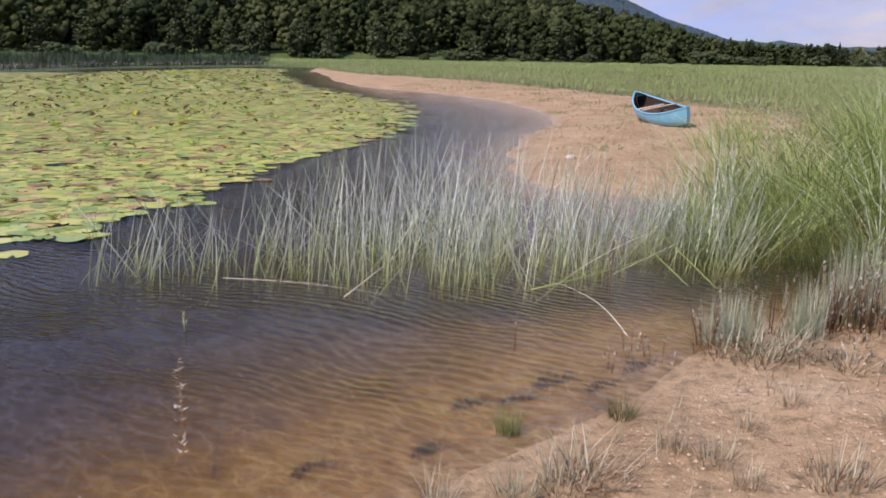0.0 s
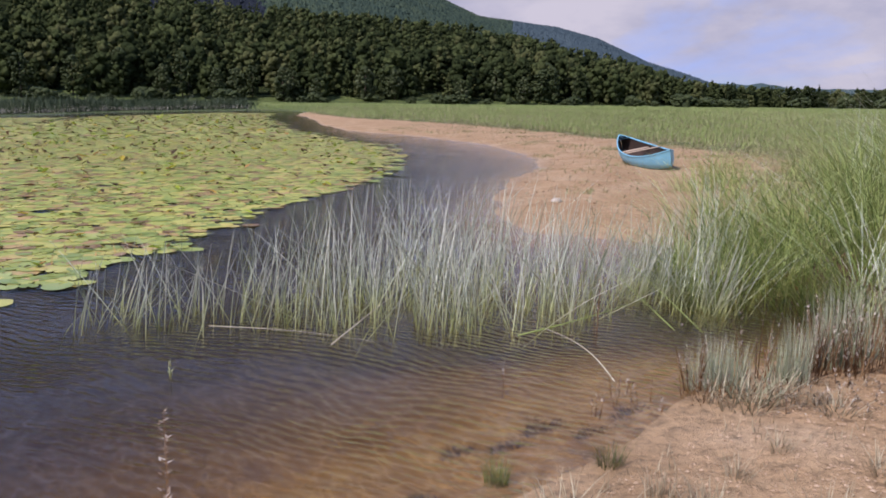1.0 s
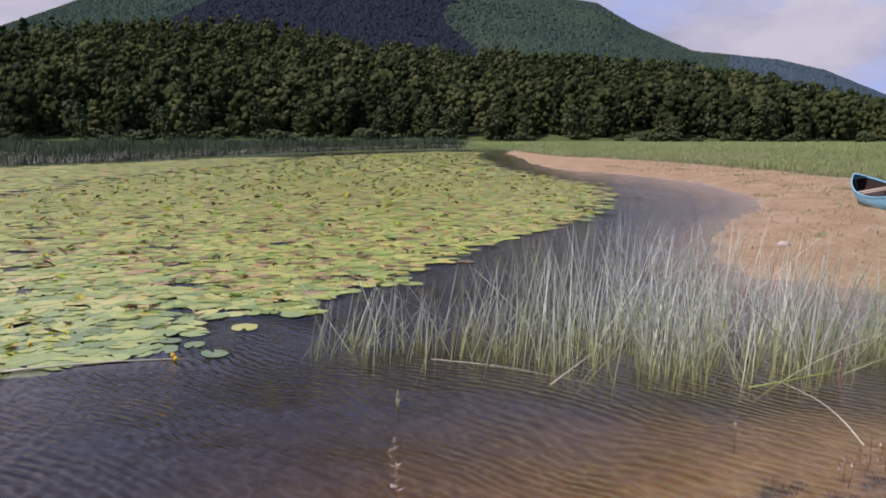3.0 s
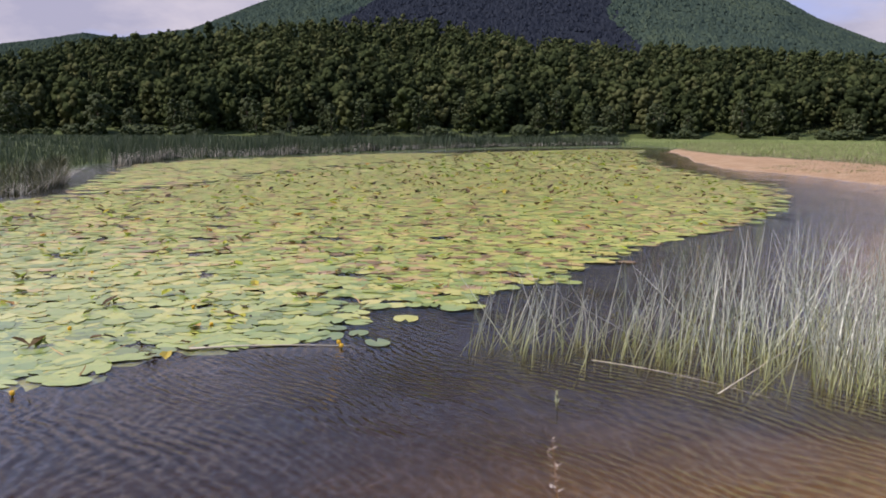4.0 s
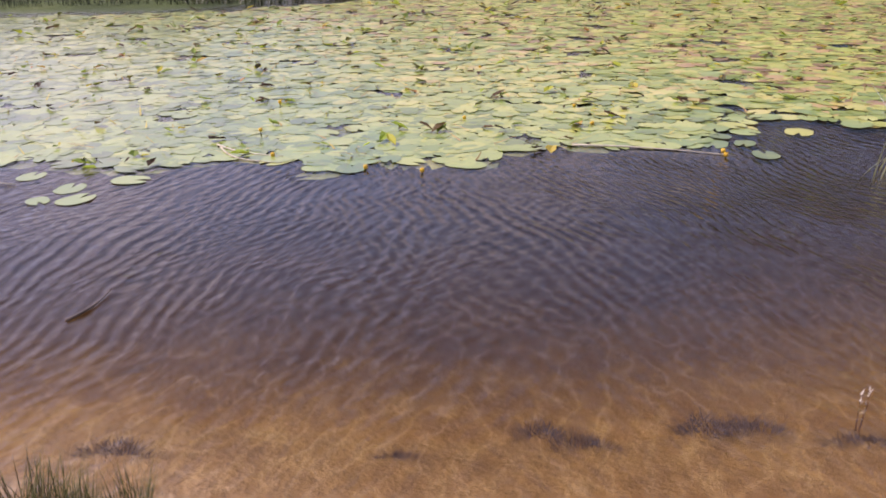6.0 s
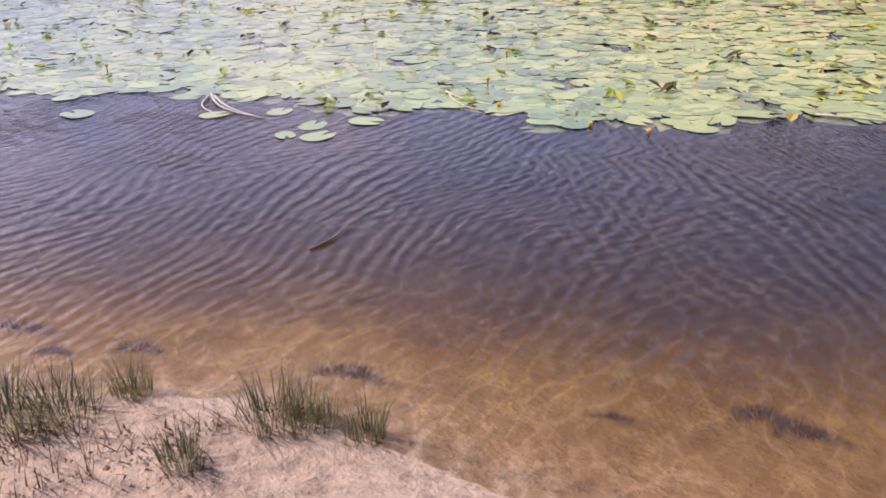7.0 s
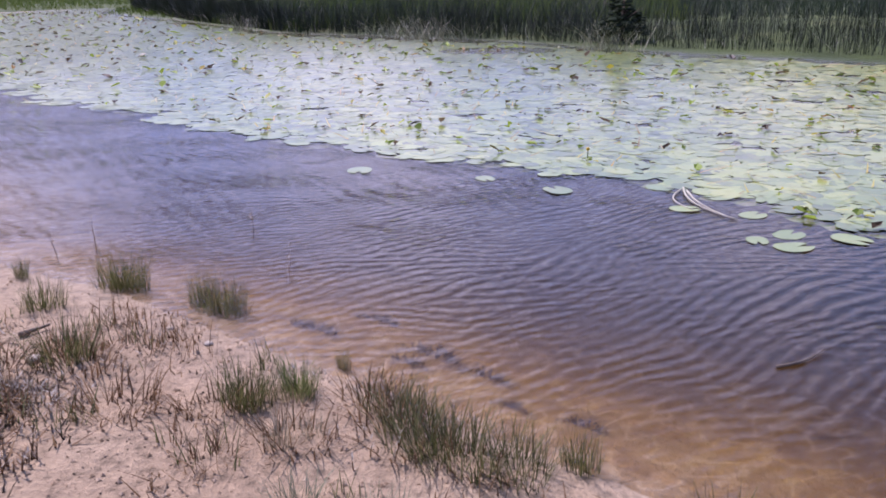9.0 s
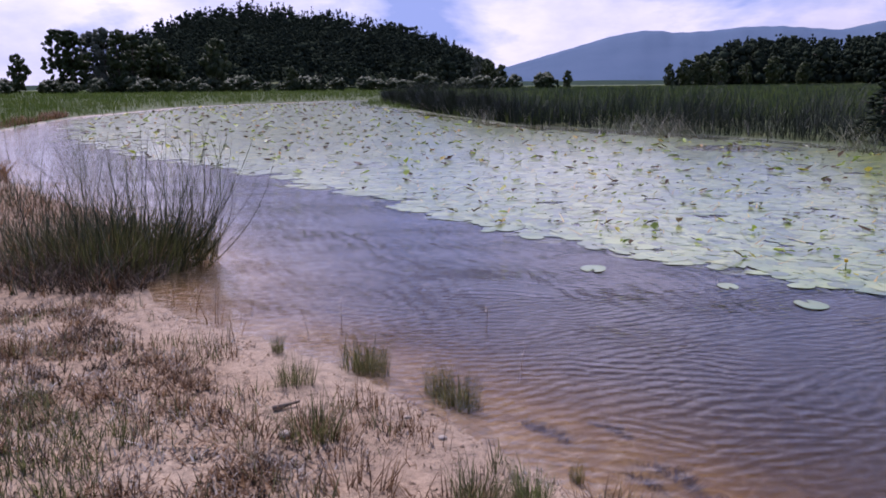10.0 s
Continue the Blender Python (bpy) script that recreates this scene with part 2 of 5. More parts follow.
def pad_material(name, source):
    """Floating leaves: green to yellow from leaf to leaf, blotched with brown, with a waxy shine."""
    def build(k):
        own = k.add("ObjectInfo").outputs["Random"] if source == "object" else k.add("NewGeometry").outputs["Random Per Island"]
        where = k.place()
        patch = k.math("MULTIPLY_ADD", k.noise(where, 0.3, 3.0), 2.0, -0.5)
        ripe = k.add("MapRange", Value=k.add("SeparateXYZ", Vector=where).outputs["Y"])     # the leaves yellow towards the far end
        for i, q in ((1, 1.0), (2, 9.0), (3, -0.24), (4, 0.14)):
            ripe.inputs[i].default_value = q
        mixed = k.add("MapRange", Value=k.add("SeparateXYZ", Vector=where).outputs["Y"])    # and differ more from one another there
        for i, q in ((1, 2.0), (2, 9.0), (3, 0.52), (4, 0.85)):
            mixed.inputs[i].default_value = q
        hue = k.math("ADD", k.math("MULTIPLY_ADD", k.math("SUBTRACT", own, 0.5), mixed.outputs[0], 0.39), k.math("MULTIPLY", patch, 0.22))
        colour = k.ramp(k.math("ADD", hue, ripe.outputs[0]), PAD_STOPS)
        spots = k.noise(where, 22.0, 5.0, 0.65)
        colour = k.mix(k.ramp(spots, [(0.58, 0.0), (0.70, 0.55)]), colour, (0.20, 0.11, 0.04))
        fade = k.noise(where, 7.0, 4.0, 0.6)
        colour = k.mix(k.ramp(fade, [(0.48, 0.0), (0.70, 0.3)]), colour, (0.43, 0.42, 0.12))
        colour = k.mix(0.3, colour, k.ramp(k.noise(where, 3.0, 5.0, 0.6), [(0.3, 0.6), (0.65, 1.05)]), "MULTIPLY")
        p = k.principled(colour, k.ramp(fade, [(0.3, 0.32), (0.7, 0.42)]), k.bump(k.noise(where, 14.0, 3.0), 0.12, 0.008), spec=0.6)
        wet = k.add("MapRange", Value=k.add("SeparateXYZ", Vector=where).outputs["Y"])      # a film of water lies on the sheltered leaves
        for i, q in ((1, 2.5), (2, 11.0), (3, 0.8), (4, 0.12)):
            wet.inputs[i].default_value = q
        k.put(p.inputs["Coat Weight"], wet.outputs[0])
        k.put(p.inputs["Specular IOR Level"], k.math("MULTIPLY_ADD", wet.outputs[0], 0.55, 0.12))
        p.inputs["Coat Roughness"].default_value = 0.14
    return material(name, build)


PAD = pad_material("lily pad", "island")
PAD_OWN = pad_material("lily pad, single", "object")
CURL = leafy("curled lily leaf", [(0.0, (0.04, 0.026, 0.015)), (0.3, (0.16, 0.095, 0.04)), (0.45, (0.09, 0.14, 0.02)), (0.66, (0.28, 0.38, 0.04)), (0.82, (0.36, 0.46, 0.04)), (0.92, (0.55, 0.45, 0.06)), (1.0, (0.50, 0.24, 0.11))], 0.45, 0.3, 0.3)
LITTER = leafy("withered lily leaf", [(0.0, (0.24, 0.15, 0.06)), (0.35, (0.48, 0.34, 0.12)), (0.65, (0.62, 0.52, 0.14)), (0.85, (0.62, 0.36, 0.16)), (1.0, (0.30, 0.40, 0.06))], 0.5, 0.3, 0.2)
RUSH = leafy("bulrush stem", [(0.0, (0.20, 0.24, 0.14)), (0.3, (0.42, 0.47, 0.34)), (0.7, (0.66, 0.70, 0.58)), (1.0, (0.76, 0.75, 0.60))], 0.40, 0.5, 0.1, foot=(0.40, 0.43, 0.11))
RUSH_OWN = leafy("bulrush stem, single", [(0.0, (0.20, 0.24, 0.14)), (0.3, (0.42, 0.47, 0.34)), (0.7, (0.66, 0.70, 0.58)), (1.0, (0.76, 0.75, 0.60))], 0.40, 0.5, 0.1, foot=(0.40, 0.43, 0.11), source="object")
SEDGE = leafy("green sedge", [(0.0, (0.13, 0.20, 0.05)), (0.35, (0.28, 0.37, 0.10)), (0.7, (0.45, 0.53, 0.16)), (1.0, (0.56, 0.57, 0.25))], 0.45, 0.4, 0.3)
STRAW = leafy("dry grass", [(0.0, (0.20, 0.14, 0.08)), (0.5, (0.38, 0.32, 0.20)), (1.0, (0.52, 0.46, 0.32))], 0.6, 0.3, 0.2)
TUFT = leafy("shore grass", [(0.0, (0.055, 0.048, 0.022)), (0.3, (0.10, 0.105, 0.035)), (0.65, (0.17, 0.185, 0.062)), (0.85, (0.26, 0.24, 0.10)), (1.0, (0.34, 0.25, 0.15))], 0.5, 0.35, 0.38)
FRESH = leafy("fresh shore grass", [(0.0, (0.12, 0.16, 0.04)), (0.6, (0.22, 0.27, 0.08)), (1.0, (0.38, 0.36, 0.18))], 0.5, 0.35, 0.35)
HORSETAIL = leafy("grey-green bank rush", [(0.0, (0.28, 0.32, 0.19)), (0.5, (0.44, 0.48, 0.32)), (1.0, (0.62, 0.60, 0.46))], 0.5, 0.35, 0.2)
# shade inside the rush clump is put into this darker grass colour
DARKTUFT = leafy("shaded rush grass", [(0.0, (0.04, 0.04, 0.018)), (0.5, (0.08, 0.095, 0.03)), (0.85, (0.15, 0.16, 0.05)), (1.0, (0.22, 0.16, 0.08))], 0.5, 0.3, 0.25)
RUDDY = leafy("red-brown weed", [(0.0, (0.08, 0.042, 0.02)), (0.6, (0.22, 0.12, 0.055)), (1.0, (0.40, 0.26, 0.13))], 0.6, 0.2, 0.3)
DEADBROWN = leafy("dead brown stalks", [(0.0, (0.035, 0.022, 0.014)), (0.6, (0.085, 0.055, 0.032)), (1.0, (0.20, 0.14, 0.085))], 0.7, 0.2, 0.1)
BLOOM = leafy("white seed heads", [(0.0, (0.26, 0.18, 0.12)), (0.5, (0.42, 0.34, 0.26)), (1.0, (0.70, 0.64, 0.54))], 0.6, 0.2, 0.3)
WESTGRASS = leafy("yellow-green meadow", [(0.0, (0.08, 0.13, 0.02)), (0.6, (0.15, 0.21, 0.04)), (1.0, (0.25, 0.27, 0.08))], 0.7, 0.1, 0.2, 0.05)
LIGHTLEAF = leafy("light leaved tree", [(0.0, (0.07, 0.095, 0.04)), (0.6, (0.14, 0.175, 0.075)), (1.0, (0.22, 0.25, 0.13))], 0.6, 0.2, 0.6)
GREYLEAF = leafy("grey-green poplar", [(0.0, (0.09, 0.11, 0.075)), (0.6, (0.19, 0.21, 0.15)), (1.0, (0.30, 0.31, 0.25))], 0.6, 0.2, 0.4)
MEADOW = leafy("meadow grass", [(0.0, (0.22, 0.29, 0.09)), (0.5, (0.35, 0.43, 0.14)), (0.8, (0.46, 0.50, 0.21)), (1.0, (0.58, 0.53, 0.31))], 0.6, 0.2, 0.3, 0.05)
OLIVE = leafy("short olive grass", [(0.0, (0.19, 0.19, 0.08)), (0.5, (0.33, 0.32, 0.15)), (1.0, (0.50, 0.44, 0.26))], 0.6, 0.2, 0.25, 0.12)
DARKRUSH = leafy("dark rush", [(0.0, (0.03, 0.036, 0.016)), (0.6, (0.065, 0.08, 0.03)), (1.0, (0.15, 0.14, 0.06))], 0.55, 0.3, 0.1, source="object")
DARKGRASS = leafy("dark bank grass", [(0.0, (0.03, 0.036, 0.016)), (0.6, (0.065, 0.08, 0.03)), (1.0, (0.15, 0.14, 0.06))], 0.55, 0.3, 0.1)
REED = leafy("reed bed", [(0.0, (0.022, 0.038, 0.018)), (0.6, (0.055, 0.082, 0.038)), (0.9, (0.10, 0.125, 0.06)), (1.0, (0.25, 0.24, 0.16))], 0.55, 0.25, 0.15, 0.12)
DEADREED = leafy("dead reed", [(0.0, (0.24, 0.23, 0.18)), (1.0, (0.62, 0.59, 0.50))], 0.6, 0.3, 0.15)
WOODS = leafy("broad-leaved wood", [(0.0, (0.036, 0.050, 0.024)), (0.4, (0.072, 0.096, 0.039)), (0.7, (0.12, 0.15, 0.058)), (1.0, (0.19, 0.20, 0.086))], 0.75, 0.0, 0.28, 0.09, per_tree=True)
SPRUCE = leafy("dark spruce wood", [(0.0, (0.022, 0.030, 0.022)), (1.0, (0.055, 0.070, 0.042))], 0.8, 0.0, 0.03, 0.02)
# cloud shade on the mountain, painted as a darker forest colour
SHADED_SLOPE = leafy("mountain forest, cloud shade painted in", [(0.0, (0.018, 0.023, 0.033)), (1.0, (0.030, 0.036, 0.046))], 0.9, 0.0, 0.0, 0.02)
# distance haze is put into the blue of this ridge forest
HAZEWOODS = leafy("hazy ridge forest", [(0.0, (0.045, 0.068, 0.085)), (1.0, (0.070, 0.098, 0.112))], 0.9, 0.0, 0.0, 0.006)
FARWOODS = leafy("mountain forest", [(0.0, (0.030, 0.050, 0.044)), (0.5, (0.048, 0.072, 0.054)), (1.0, (0.072, 0.098, 0.060))], 0.8, 0.0, 0.05, 0.006)
GREYRUSH = leafy("grey rush", [(0.0, (0.16, 0.16, 0.09)), (0.5, (0.28, 0.29, 0.17)), (1.0, (0.45, 0.42, 0.28))], 0.5, 0.35, 0.15)
# these two hill colours carry the haze of the distance
HAZY_LOW = leafy("low far hills", [(0.0, (0.05, 0.08, 0.085)), (1.0, (0.085, 0.12, 0.12))], 0.9, 0.0, 0.0, 0.01)
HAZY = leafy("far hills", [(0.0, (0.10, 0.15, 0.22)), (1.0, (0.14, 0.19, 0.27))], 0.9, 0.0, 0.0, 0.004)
SHRUB = leafy("dark shrub leaves", [(0.0, (0.04, 0.06, 0.022)), (0.5, (0.075, 0.10, 0.038)), (1.0, (0.12, 0.15, 0.06))], 0.6, 0.2, 0.4, 0.1)
WILLOW = leafy("grey willow leaves", [(0.0, (0.05, 0.07, 0.03)), (0.5, (0.095, 0.12, 0.055)), (1.0, (0.15, 0.17, 0.09))], 0.6, 0.2, 0.4)
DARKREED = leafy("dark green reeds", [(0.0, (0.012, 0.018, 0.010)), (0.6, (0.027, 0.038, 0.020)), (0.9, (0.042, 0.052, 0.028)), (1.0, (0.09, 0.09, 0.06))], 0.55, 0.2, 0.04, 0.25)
BARK = plain("bark", (0.12, 0.09, 0.065), 0.9, 0.5, 3.0)
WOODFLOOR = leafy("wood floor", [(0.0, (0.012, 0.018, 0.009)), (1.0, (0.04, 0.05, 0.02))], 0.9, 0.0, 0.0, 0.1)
MUDWEED = leafy("sunken weed", [(0.0, (0.075, 0.054, 0.038)), (1.0, (0.16, 0.11, 0.075))], 0.8, 0.1, 0.0)
CRUMB = leafy("sand clods", [(0.0, (0.27, 0.18, 0.11)), (0.2, (0.38, 0.26, 0.16)), (1.0, (0.52, 0.38, 0.26))], 0.9, 0.2, 0.0)
PALE = plain("pale stem", (0.55, 0.50, 0.36), 0.5, 0.35, 12.0)
WOOD = plain("grey driftwood", (0.16, 0.12, 0.09), 0.85, 0.5, 14.0)
STONE = plain("pale stone", (0.45, 0.38, 0.30), 0.8, 0.3, 16.0)
BLUE = plain("faded light-blue hull", (0.20, 0.50, 0.66), 0.45, 0.18, 5.0)
BROWN = plain("dark canoe inside", (0.055, 0.032, 0.022), 0.7, 0.4, 6.0)
LATH = plain("bare wood thwart", (0.55, 0.42, 0.30), 0.6, 0.3, 10.0)
YELLOW = plain("yellow petals", (0.75, 0.45, 0.02), 0.5, 0.2, 30.0)

# ---- helpers for meshes ----
rng = np.random.default_rng(7)


def mesh(name, verts, faces, mat):
    me = bpy.data.meshes.new(name)
    me.from_pydata(verts if isinstance(verts, list) else np.asarray(verts).tolist(), [], faces if isinstance(faces, list) else np.asarray(faces).tolist())
    me.materials.append(mat)
    me.validate()
    me.update()
    return me


def smooth(me):
    me.polygons.foreach_set("use_smooth", [True] * len(me.polygons))
    return me


def part(name, bm, mat, parent, label=""):
    me = bpy.data.meshes.new(name)
    bm.to_mesh(me)
    bm.free()
    me.materials.append(mat)
    smooth(me)
    ob = new(name, me)
    ob.parent = parent
    return tagged(ob, label)


def thing(name, at, label, category, group="", turn=0.0, lean=(0, 0)):
    ob = new(name)
    ob.empty_display_size = 0.1
    ob.matrix_world = pose(*at, lean[0], lean[1], turn)
    return tagged(ob, label, category, group)


def signed(px, py, poly):
    """Signed distance of points to a closed line: positive inside."""
    best = np.full(px.shape, 1e18)
    inside = np.zeros(px.shape, bool)
    for (ax, ay), (bx, by) in zip(poly, poly[1:] + poly[:1]):
        dx, dy = bx - ax, by - ay
        t = np.clip(((px - ax) * dx + (py - ay) * dy) / (dx * dx + dy * dy), 0, 1)
        best = np.minimum(best, (px - ax - t * dx) ** 2 + (py - ay - t * dy) ** 2)
        if ay != by:
            inside ^= ((ay > py) != (by > py)) & (px < (bx - ax) * (py - ay) / (by - ay) + ax)
    return np.where(inside, 1, -1) * np.sqrt(best)


def ripple2(x, y, seed=0.0):
    """A cheap smooth random field of about -1 to 1."""
    return (np.sin(1.7 * x + 1.3 * y + seed) + np.sin(-1.1 * x + 2.1 * y + 2 * seed + 1.3) + np.sin(2.9 * x - 0.7 * y + 3 * seed + 4.1) + np.sin(0.6 * x + 3.3 * y + 0.7)) / 3.2


# ---- plan ----
SHORE = [(3.7, 6.5), (3.55, 5.9), (2.95, 5.25), (2.15, 4.8), (1.45, 4.15), (1.28, 3.98), (1.0, 3.55), (0.67, 3.27), (0.42, 3.05), (0.14, 2.81), (-0.05, 2.59),
         (-0.55, 1.95), (-1.2, 1.2), (-1.86, 0.62), (-2.3, 0.33), (-2.68, 0.06), (-2.92, -0.33), (-3.2, -0.76), (-3.55, -1.24), (-3.78, -1.6), (-4.1, -2.05),
         (-4.45, -2.75), (-4.85, -3.55), (-5.0, -4.1), (-5.3, -4.9), (-5.85, -5.3), (-6.5, -5.5), (-7.0, -6.0), (-8.3, -7.6), (-10.5, -11.6), (-12.0, -14.2), (-16.5, -20.5),
         (-24.5, -28.5), (-37, -37), (-58, -46), (-85, -45), (-84, -40), (-67, -34), (-46, -19), (-33, -10.3), (-29.7, -5.1), (-26.5, -1.0), (-22, 2.5),
         (-18, 7), (-18.5, 12), (-19.5, 16), (-24, 20.5), (-31, 28), (-34, 36), (-33, 46), (-34, 60), (-33, 90), (-23, 118), (-17, 110), (-13, 80), (-10.7, 72), (-7.0, 52), (-4.1, 41.5), (-0.6, 36.1), (2.0, 29.8),
         (2.95, 22.7), (2.6, 19.5), (1.7, 16.6), (1.1, 13.6), (0.9, 11.4), (1.2, 9.7), (2.0, 9.3), (3.0, 8.4), (3.6, 7.3)]
LILIES = [(-17, 90), (-14.2, 71), (-10.5, 56), (-7.7, 44), (-4.4, 34.9), (-1.8, 29), (-0.7, 23.2), (-0.95, 16.9), (-1.4, 14), (-2.0, 12.6), (-2.35, 11), (-2.4, 9.5), (-2.65, 8.35),
          (-2.9, 7.2), (-3.1, 6.65), (-3.5, 6.35), (-3.9, 6.1), (-3.35, 5.75), (-3.65, 5.1), (-3.85, 4.65), (-4.2, 4.3), (-4.35, 3.65), (-4.75, 3.2), (-5.0, 2.7), (-5.45, 2.6), (-5.75, 2.2), (-6.0, 1.6),
          (-6.7, 0.95), (-7.4, 0.6), (-7.45, 0.15), (-7.65, -0.5), (-7.95, -1.25), (-8.3, -1.8), (-9.3, -3.2), (-9.8, -4.5), (-11.0, -5.4), (-11.7, -6.7), (-13.2, -8.6),
          (-14.3, -10.4), (-16, -14), (-21.8, -22.4), (-35, -35), (-57, -44.5), (-84, -43.5), (-82, -41), (-66, -34), (-44, -18.5), (-31.5, -10), (-27.5, -5), (-25, -0.6), (-20, 3.2), (-16.9, 8),
          (-16.7, 13), (-16.8, 18), (-18, 23), (-21, 32), (-21.5, 42), (-27, 65), (-23, 95)]
LILIES_BEYOND = [(-16.9, 14.0), (-17.2, 18.4), (-18.3, 23.5), (-21.2, 32.3), (-21.8, 43), (-27.3, 63.5), (-32, 60), (-31.5, 46), (-32.5, 37), (-29.5, 29), (-23, 21.5), (-18.6, 16.5)]

# bearing (degrees to the right of the y axis), hill foot, crest distance, crest of the trees (slope), skyline behind (slope)
HILLS = [(-180, 260, 400, 0.03, 0.02), (-150, 250, 380, 0.03, 0.02), (-141, 430, 700, 0.009, 0.012), (-137, 430, 700, 0.009, 0.012), (-133.5, 430, 700, 0.010, 0.012), (-132, 430, 700, 0.034, 0.015), (-130.7, 430, 700, 0.062, 0.02),
         (-127, 430, 700, 0.083, 0.02), (-123.6, 430, 700, 0.092, 0.02), (-119.5, 430, 700, 0.085, 0.02), (-114, 430, 700, 0.07, 0.02), (-111, 430, 700, 0.054, 0.021), (-109.3, 430, 700, 0.038, 0.021),
         (-107.5, 430, 700, 0.012, 0.021), (-106, 430, 700, 0, 0.023), (-103.4, 420, 640, 0, 0.036), (-99.7, 420, 640, 0, 0.054), (-96.8, 420, 640, 0, 0.06), (-95.5, 340, 560, 0.014, 0.057),
         (-94, 340, 560, 0.034, 0.057), (-91.2, 340, 560, 0.052, 0.06), (-88, 340, 560, 0.056, 0.057), (-85.6, 340, 560, 0.048, 0.054), (-83.5, 340, 560, 0.055, 0.061), (-78, 285, 500, 0.05, 0.062),
         (-68, 285, 600, 0.058, 0.06), (-56, 285, 680, 0.068, 0.075), (-53, 285, 690, 0.078, 0.092), (-50, 285, 700, 0.092, 0.1), (-47.6, 285, 700, 0.101, 0.108), (-45.7, 285, 700, 0.108, 0.104),
         (-41.2, 285, 700, 0.118, 0.118), (-36.2, 285, 700, 0.13, 0.152), (-31, 285, 700, 0.137, 0.185), (-25.9, 285, 700, 0.138, 0.215), (-19, 285, 700, 0.118, 0.235), (-15, 285, 700, 0.111, 0.225),
         (-11.3, 285, 700, 0.108, 0.2), (-5, 285, 700, 0.1, 0.163), (-3, 285, 700, 0.098, 0.156), (-0.4, 285, 700, 0.094, 0.129), (3.3, 290, 680, 0.087, 0.1015), (8.4, 300, 640, 0.07, 0.0895),
         (11.3, 310, 600, 0.056, 0.077), (14.6, 320, 560, 0.04, 0.052), (17.4, 330, 540, 0.028, 0.037), (19.7, 340, 520, 0.018, 0.022), (23.4, 350, 500, 0.012, 0.014), (32, 350, 500, 0.012, 0.012),
         (60, 350, 500, 0.02, 0.02), (180, 260, 400, 0.03, 0.02)]
HZ = np.array(HILLS)
CENTRE = (-0.2, -0.2)
MOUNTAIN = 2500.0


def step(a, b, x):
    t = np.clip((x - a) / (b - a), 0, 1)
    return t * t * (3 - 2 * t)


def hill(x, y):
    r, az = np.hypot(x, y), np.degrees(np.arctan2(x, y))
    foot, crest, low, high = (np.interp(az, HZ[:, 0], HZ[:, i]) for i in (1, 2, 3, 4))
    high = np.where(az < -60, 0.012, high)
    near = np.maximum(crest * low + 1.5 - np.where(az < -100, 9.5, 14.5), 0.0) * np.clip((r - foot) / (crest - foot), 0, 1) ** 0.9
    far = np.maximum(MOUNTAIN * high - 21.0 - near, 0.0) * step(crest * 1.15, MOUNTAIN, r) ** 1.15
    return near + far + 0.02 * near * ripple2(x / 60, y / 60, 2.0) + 3.0 * ripple2(x / 210, y / 210) * step(900, 1500, r)


def ground_z(x, y):
    x, y = np.asarray(x, float), np.asarray(y, float)
    r = np.hypot(x - CENTRE[0], y - CENTRE[1])
    s = -signed(x, y, SHORE) + 0.05 * ripple2(x * 1.6, y * 1.6, 1.0) * np.clip(r / 5, 0.4, 3)
    land = 0.11 * (1 - np.exp(-np.maximum(s, 0) / 1.6)) + 0.30 * (1 - np.exp(-np.maximum(s, 0) / 14.0))
    bed = -0.95 * (1 - np.exp(np.minimum(s, 0) / np.interp(x, [-3.2, -1.2], [3.7, 5.2])))
    z = np.where(s > 0, land, bed)
    rough = np.clip(s / 0.4, 0, 1) * (0.012 * ripple2(x * 3.1, y * 3.1, 5.0) + 0.008 * ripple2(x * 9, y * 9, 3.0))
    lumps = 0.035 * ripple2(x * 0.9, y * 0.9, 6.0) * np.clip((s - 0.5) / 1.5, 0, 1) * np.clip((r - 7) / 4, 0, 1)
    return z + np.where(r < 60, rough + lumps, 0) + hill(x, y) * (r > 150)


def cover_of(x, y):
    """How far the turf covers the sand, 0 to 1."""
    beach = signed(x, y, BEACH)
    return np.clip(0.5 - beach * np.where(x < -14, 0.6, np.interp(y, [22, 35], [0.16, 0.4])), 0, 1)


BEACH = [(-16, 108), (-11.5, 84), (-6.0, 65), (-0.8, 54), (3.2, 44), (6.0, 35), (7.6, 28), (9.0, 20), (6.0, 13), (7, 8), (5.5, 4), (5, -3), (2, -9), (-3, -10), (-8, -12.5), (-12.3, -15.2), (-16.6, -20.8), (-24.6, -28.7), (-37, -37.3), (-58, -46.3), (-85, -45.2),
         (-60, -35), (-30, -16), (-12, 15), (-14, 60)]

MUD = [(-2.9, 5.3), (-1.0, 5.2), (1.2, 5.1), (2.2, 4.85), (3.2, 5.3), (4.8, 4.7), (8.3, 6.8), (9, 11.6), (6.3, 12), (4.2, 9.0), (3.2, 8.3), (2.6, 8.9), (1.0, 9.6), (0.7, 11.5), (0.9, 13.6), (1.4, 16.4), (2.3, 19.6), (2.6, 22.6), (1.7, 29), (-0.9, 35.2), (-6, 42), (-6, 20), (-4, 9)]

# ---- ground: one sheet from the bank to the skyline ----
NA, NR = 400, 320
radii = np.geomspace(0.25, 4600, NR)
ang = np.linspace(0, 2 * np.pi, NA, endpoint=False)
gx = (CENTRE[0] + radii[:, None] * np.sin(ang)).ravel()
gy = (CENTRE[1] + radii[:, None] * np.cos(ang)).ravel()
idx = np.arange(NR * NA).reshape(NR, NA)
nxt = np.roll(idx, -1, 1)
quads = np.stack([idx[:-1], nxt[:-1], nxt[1:], idx[1:]], -1).reshape(-1, 4)
